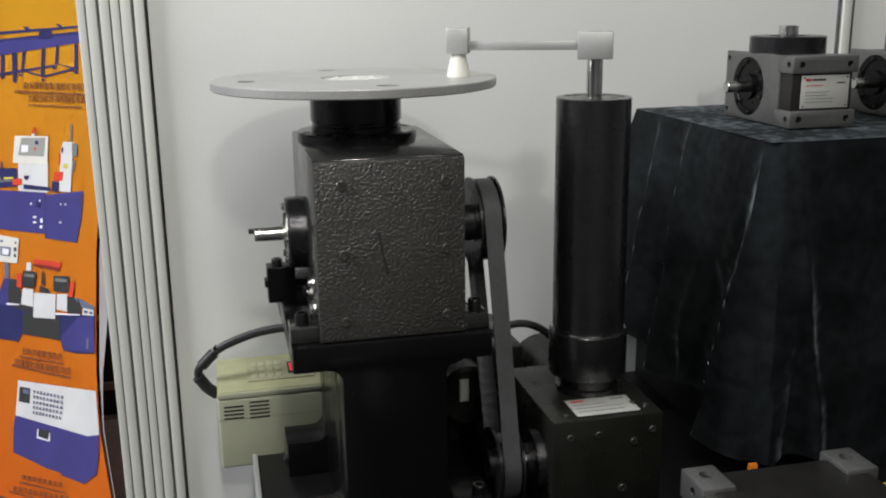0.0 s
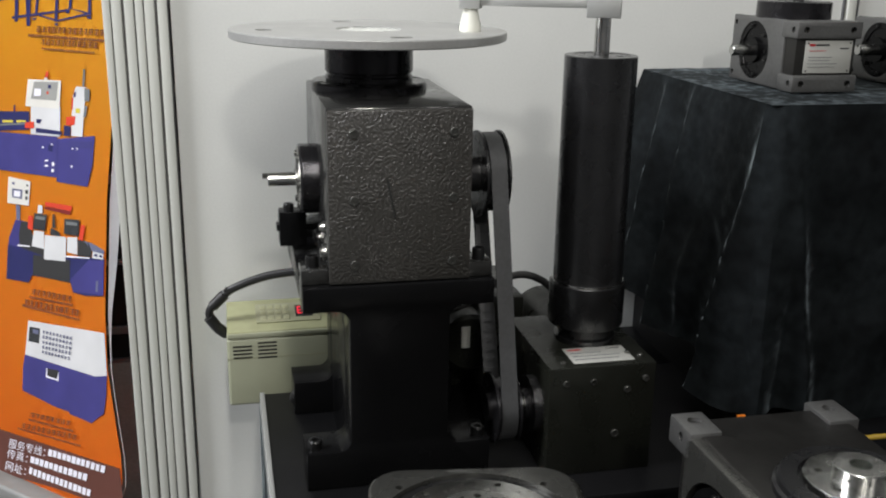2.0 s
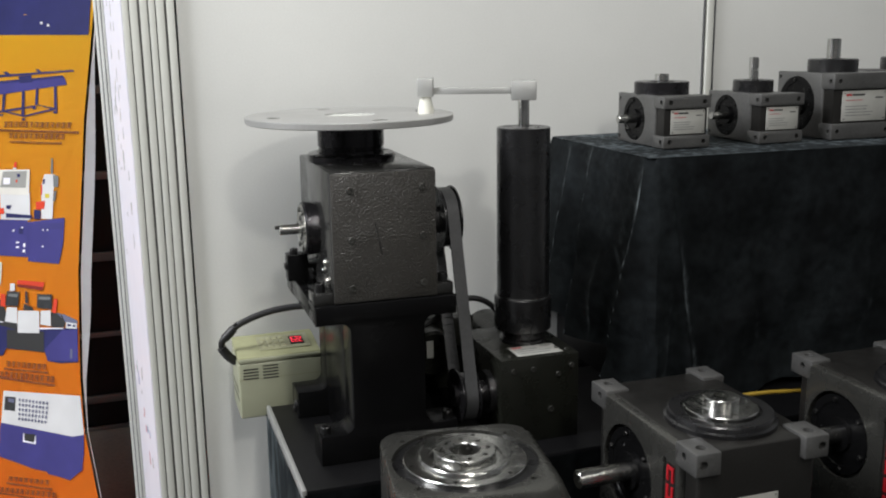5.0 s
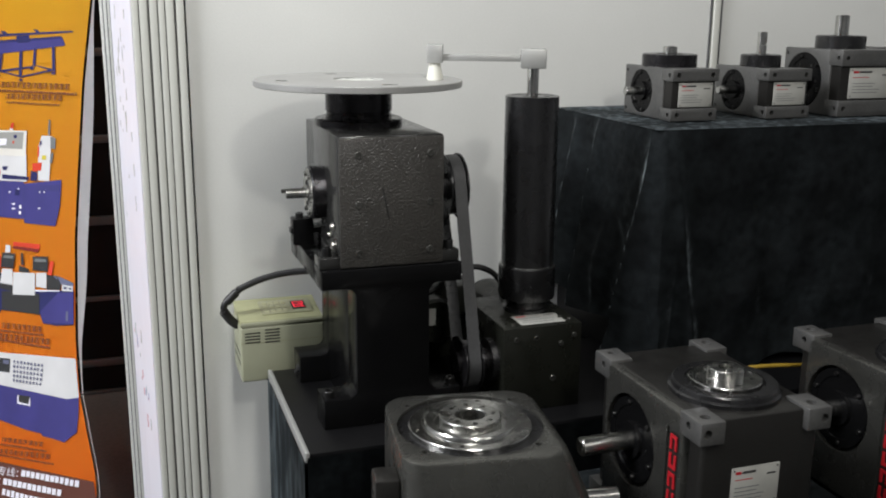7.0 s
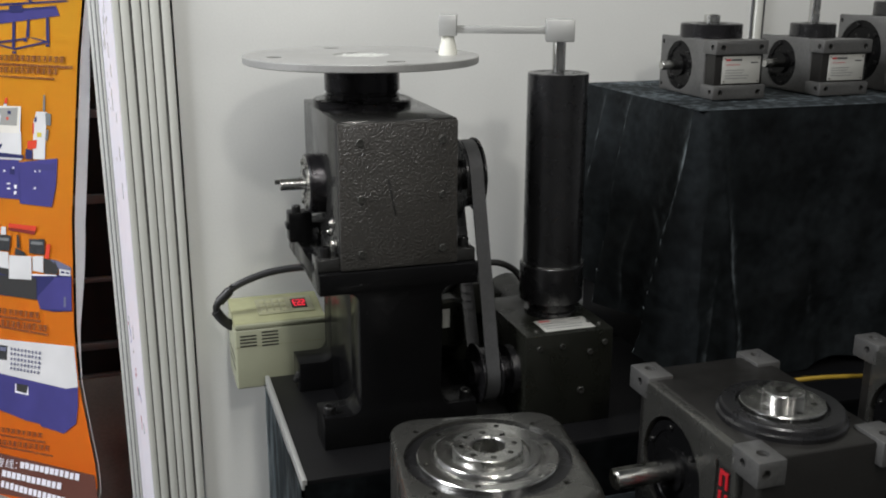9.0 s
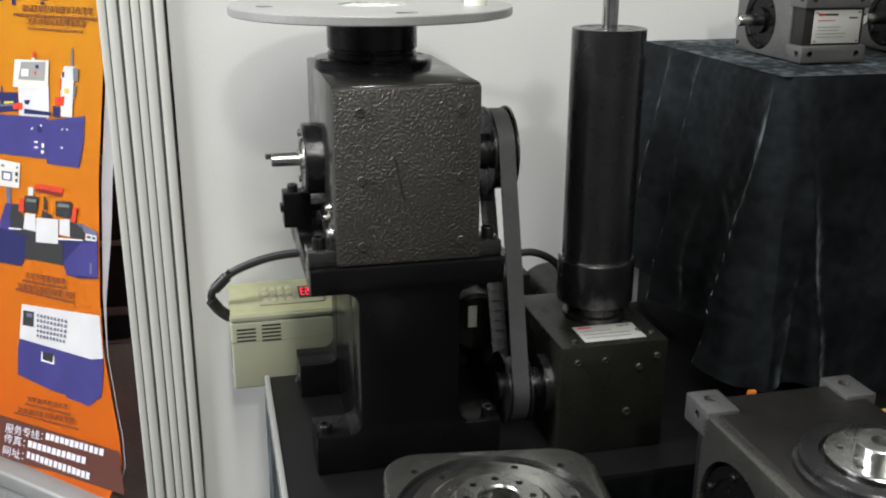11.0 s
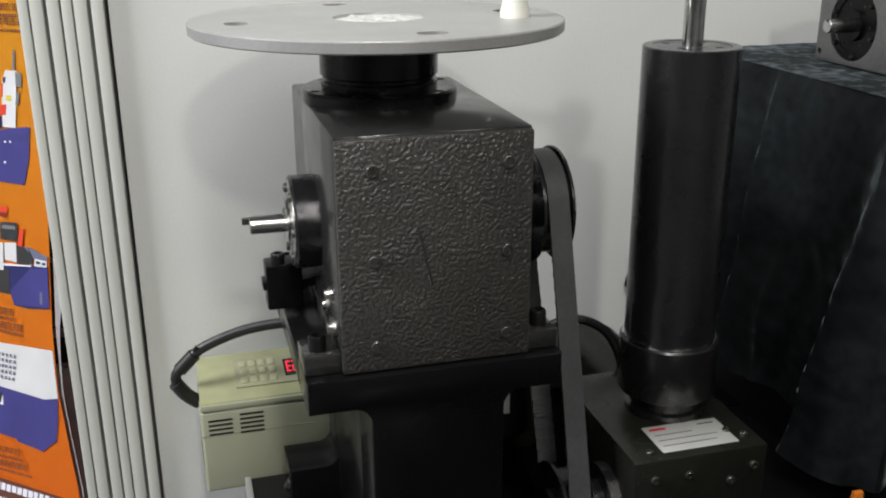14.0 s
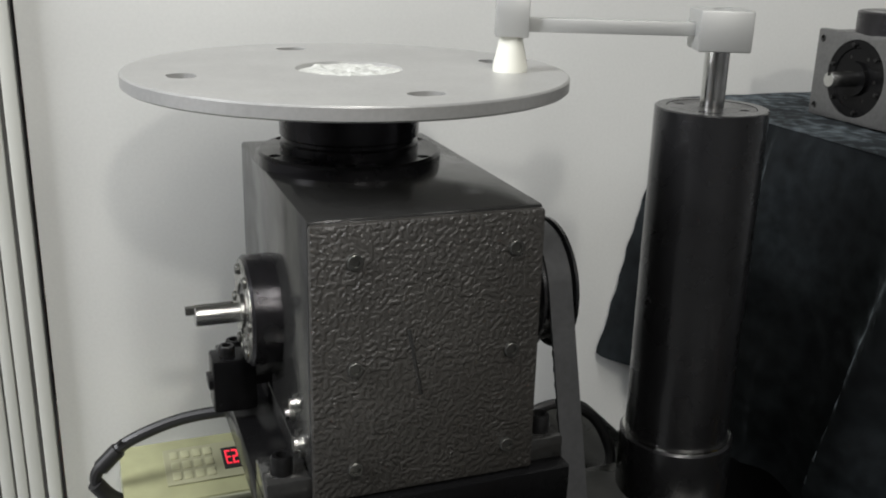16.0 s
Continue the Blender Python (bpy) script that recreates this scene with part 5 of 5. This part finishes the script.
shape([(-0.24, 0.75), (-0.217, 0.747), (-0.212, 0.713), (-0.232, 0.713)], GREYPRINT, 4)
shape([(-0.258, 0.802), (-0.251, 0.802), (-0.243, 0.753), (-0.252, 0.753)], GREYPRINT, 3)
shape([(-0.265, 0.689), (-0.246, 0.69), (-0.243, 0.677), (-0.262, 0.676)], YELLOWPRINT, 4)
shape([(-0.3, 0.661), (-0.26, 0.667), (-0.259, 0.641), (-0.295, 0.638)], REDPRINT, 4)
shape([(-0.288, 0.717), (-0.281, 0.717), (-0.276, 0.684), (-0.283, 0.684)], REDPRINT, 4)
shape([(-0.226, 0.7), (-0.217, 0.701), (-0.217, 0.668), (-0.227, 0.669)], GREYPRINT, 4)
shape([(-0.282, 0.732), (-0.273, 0.736), (-0.272, 0.72), (-0.281, 0.719)], NAVY, 4)
# double-headed machine
shape([(-0.462, 0.338), (-0.403, 0.341), (-0.38, 0.294), (-0.379, 0.234), (-0.472, 0.228), (-0.479, 0.282)], BLUEPRINT, 1)
shape([(-0.479, 0.261), (-0.304, 0.26), (-0.056, 0.291), (-0.037, 0.189), (-0.108, 0.177), (-0.163, 0.176), (-0.18, 0.201), (-0.349, 0.192), (-0.359, 0.168), (-0.462, 0.161)], NAVY, 2)
shape([(-0.433, 0.337), (-0.403, 0.341), (-0.362, 0.296), (-0.312, 0.274), (-0.307, 0.254), (-0.422, 0.263), (-0.435, 0.299)], INK, 3)
shape([(-0.303, 0.255), (-0.194, 0.263), (-0.182, 0.2), (-0.345, 0.194), (-0.357, 0.251)], INK, 3)
shape([(-0.176, 0.325), (-0.129, 0.325), (-0.11, 0.302), (-0.111, 0.286), (-0.166, 0.28)], INK, 3)
shape([(-0.118, 0.276), (-0.057, 0.285), (-0.037, 0.192), (-0.163, 0.177), (-0.182, 0.209)], BLUEPRINT, 3)
shape([(-0.148, 0.326), (-0.117, 0.325), (-0.061, 0.313), (-0.059, 0.304), (-0.104, 0.3)], SLATEPRINT, 3)
shape([(-0.105, 0.303), (-0.061, 0.303), (-0.058, 0.288), (-0.103, 0.284)], WHITEPRINT, 4)
shape([(-0.097, 0.298), (-0.083, 0.298), (-0.082, 0.292), (-0.096, 0.291)], NAVY, 5)
shape([(-0.076, 0.298), (-0.065, 0.298), (-0.063, 0.292), (-0.075, 0.292)], NAVY, 5)
shape([(-0.074, 0.225), (-0.066, 0.227), (-0.061, 0.197), (-0.07, 0.196)], SLATEPRINT, 4)
shape([(-0.368, 0.321), (-0.323, 0.324), (-0.312, 0.275), (-0.368, 0.275)], WHITEPRINT, 4)
shape([(-0.318, 0.315), (-0.224, 0.324), (-0.212, 0.256), (-0.306, 0.246)], WHITEPRINT, 4)
shape([(-0.219, 0.325), (-0.177, 0.331), (-0.167, 0.283), (-0.212, 0.283)], WHITEPRINT, 4)
shape([(-0.431, 0.269), (-0.375, 0.274), (-0.374, 0.271), (-0.43, 0.264)], POSTER, 5)
shape([(-0.213, 0.273), (-0.113, 0.284), (-0.112, 0.281), (-0.212, 0.268)], POSTER, 5)
shape([(-0.376, 0.371), (-0.319, 0.374), (-0.319, 0.328), (-0.374, 0.325)], CHARCOAL, 5)
shape([(-0.242, 0.374), (-0.178, 0.38), (-0.171, 0.335), (-0.235, 0.332)], CHARCOAL, 5)
shape([(-0.367, 0.363), (-0.325, 0.366), (-0.325, 0.357), (-0.368, 0.355)], GREYPRINT, 6)
shape([(-0.231, 0.368), (-0.184, 0.371), (-0.182, 0.363), (-0.232, 0.359)], GREYPRINT, 6)
shape([(-0.295, 0.379), (-0.288, 0.38), (-0.275, 0.343), (-0.289, 0.341)], CHARCOAL, 5)
shape([(-0.294, 0.34), (-0.255, 0.333), (-0.248, 0.322), (-0.294, 0.32)], CHARCOAL, 5)
shape([(-0.402, 0.36), (-0.382, 0.361), (-0.373, 0.32), (-0.396, 0.322)], REDPRINT, 5)
shape([(-0.168, 0.367), (-0.152, 0.369), (-0.152, 0.325), (-0.169, 0.326)], REDPRINT, 5)
shape([(-0.337, 0.41), (-0.219, 0.414), (-0.221, 0.399), (-0.337, 0.398)], REDPRINT, 3)
shape([(-0.336, 0.396), (-0.221, 0.399), (-0.224, 0.388), (-0.337, 0.389)], DARKRED, 3)
shape([(-0.367, 0.396), (-0.347, 0.398), (-0.342, 0.375), (-0.364, 0.372)], WHITEPRINT, 4)
shape([(-0.522, 0.46), (-0.417, 0.459), (-0.409, 0.388), (-0.509, 0.382)], PALEPRINT, 3)
shape([(-0.496, 0.428), (-0.446, 0.43), (-0.443, 0.403), (-0.49, 0.402)], SLATEPRINT, 4)
shape([(-0.484, 0.423), (-0.453, 0.424), (-0.452, 0.407), (-0.481, 0.406)], POSTER, 5)
shape([(-0.434, 0.431), (-0.421, 0.433), (-0.419, 0.421), (-0.431, 0.42)], INK, 4)
shape([(-0.43, 0.413), (-0.42, 0.414), (-0.417, 0.404), (-0.427, 0.403)], INK, 4)
shape([(-0.432, 0.448), (-0.425, 0.449), (-0.423, 0.443), (-0.431, 0.442)], INK, 4)
shape([(-0.5, 0.447), (-0.487, 0.447), (-0.486, 0.44), (-0.499, 0.44)], SLATEPRINT, 4)
shape([(-0.47, 0.383), (-0.449, 0.383), (-0.439, 0.34), (-0.457, 0.339)], SLATEPRINT, 2)
text_bar(-0.337, 0.138, -0.159, 0.15, 0.0160, 8, CAPTION)
text_bar(-0.342, 0.125, -0.152, 0.138, 0.0070, 24, CAPTION)
text_bar(-0.362, 0.101, -0.119, 0.117, 0.0170, 11, CAPTION)
text_bar(-0.368, 0.095, -0.116, 0.104, 0.0070, 30, CAPTION)
# hooded cutter
shape([(-0.337, 0.06), (-0.013, 0.091), (0.022, -0.02), (-0.023, -0.033), (-0.328, -0.039)], WHITEPRINT, 1)
shape([(-0.328, -0.039), (-0.023, -0.033), (0.022, -0.02), (0.031, -0.072), (0.033, -0.124), (0.017, -0.136), (-0.01, -0.161), (-0.047, -0.159), (-0.101, -0.159), (-0.108, -0.153), (-0.167, -0.154), (-0.23, -0.149), (-0.268, -0.146), (-0.315, -0.143), (-0.329, -0.07)], BLUEPRINT, 2)
shape([(-0.326, 0.044), (-0.279, 0.048), (-0.274, 0.005), (-0.322, 0.002)], CHARCOAL, 2)
shape([(-0.31, 0.04), (-0.283, 0.042), (-0.283, 0.03), (-0.307, 0.029)], SLATEPRINT, 3)
shape([(-0.226, -0.056), (-0.172, -0.055), (-0.167, -0.08), (-0.223, -0.082)], POSTER, 3)
shape([(-0.221, -0.055), (-0.173, -0.051), (-0.175, -0.076), (-0.217, -0.076)], INK, 4)
text_bar(-0.262, 0.038, -0.13, 0.046, 0.0090, 9, SLATEPRINT, 0.55)
text_bar(-0.26, 0.024, -0.129, 0.032, 0.0090, 9, SLATEPRINT, 0.55)
text_bar(-0.257, 0.009, -0.128, 0.018, 0.0090, 9, SLATEPRINT, 0.55)
text_bar(-0.255, -0.005, -0.127, 0.004, 0.0090, 9, SLATEPRINT, 0.55)
text_bar(-0.253, -0.019, -0.127, -0.011, 0.0090, 9, SLATEPRINT, 0.55)
text_bar(-0.262, -0.206, -0.086, -0.188, 0.0120, 8, CAPTION)
text_bar(-0.265, -0.219, -0.073, -0.203, 0.0060, 22, CAPTION)
text_bar(-0.291, -0.247, -0.053, -0.22, 0.0140, 11, CAPTION)
text_bar(-0.305, -0.255, -0.036, -0.234, 0.0050, 30, CAPTION)
# foot band
shape([(-0.722, -0.305), (-0.393, -0.277), (0.124, -0.251), (0.167, -0.359), (-0.118, -0.376), (-0.365, -0.4), (-0.69, -0.436)], BROWNPRINT, 1, "footer_band")
text_bar(-0.163, -0.294, 0.075, -0.278, 0.0200, 12, POSTER)
text_bar(-0.232, -0.334, 0.011, -0.319, 0.0200, 12, POSTER)
text_bar(-0.23, -0.367, 0.034, -0.357, 0.0210, 14, POSTER)
words("\u670d\u52a1\u4e13\u7ebf\uff1a", (-0.334, -0.315), (-0.174, -0.299), 0.030)
words("\u4f20\u771f\uff1a", (-0.334, -0.345), (-0.243, -0.337), 0.030)
words("\u7f51\u5740\uff1a", (-0.334, -0.381), (-0.242, -0.374), 0.030)
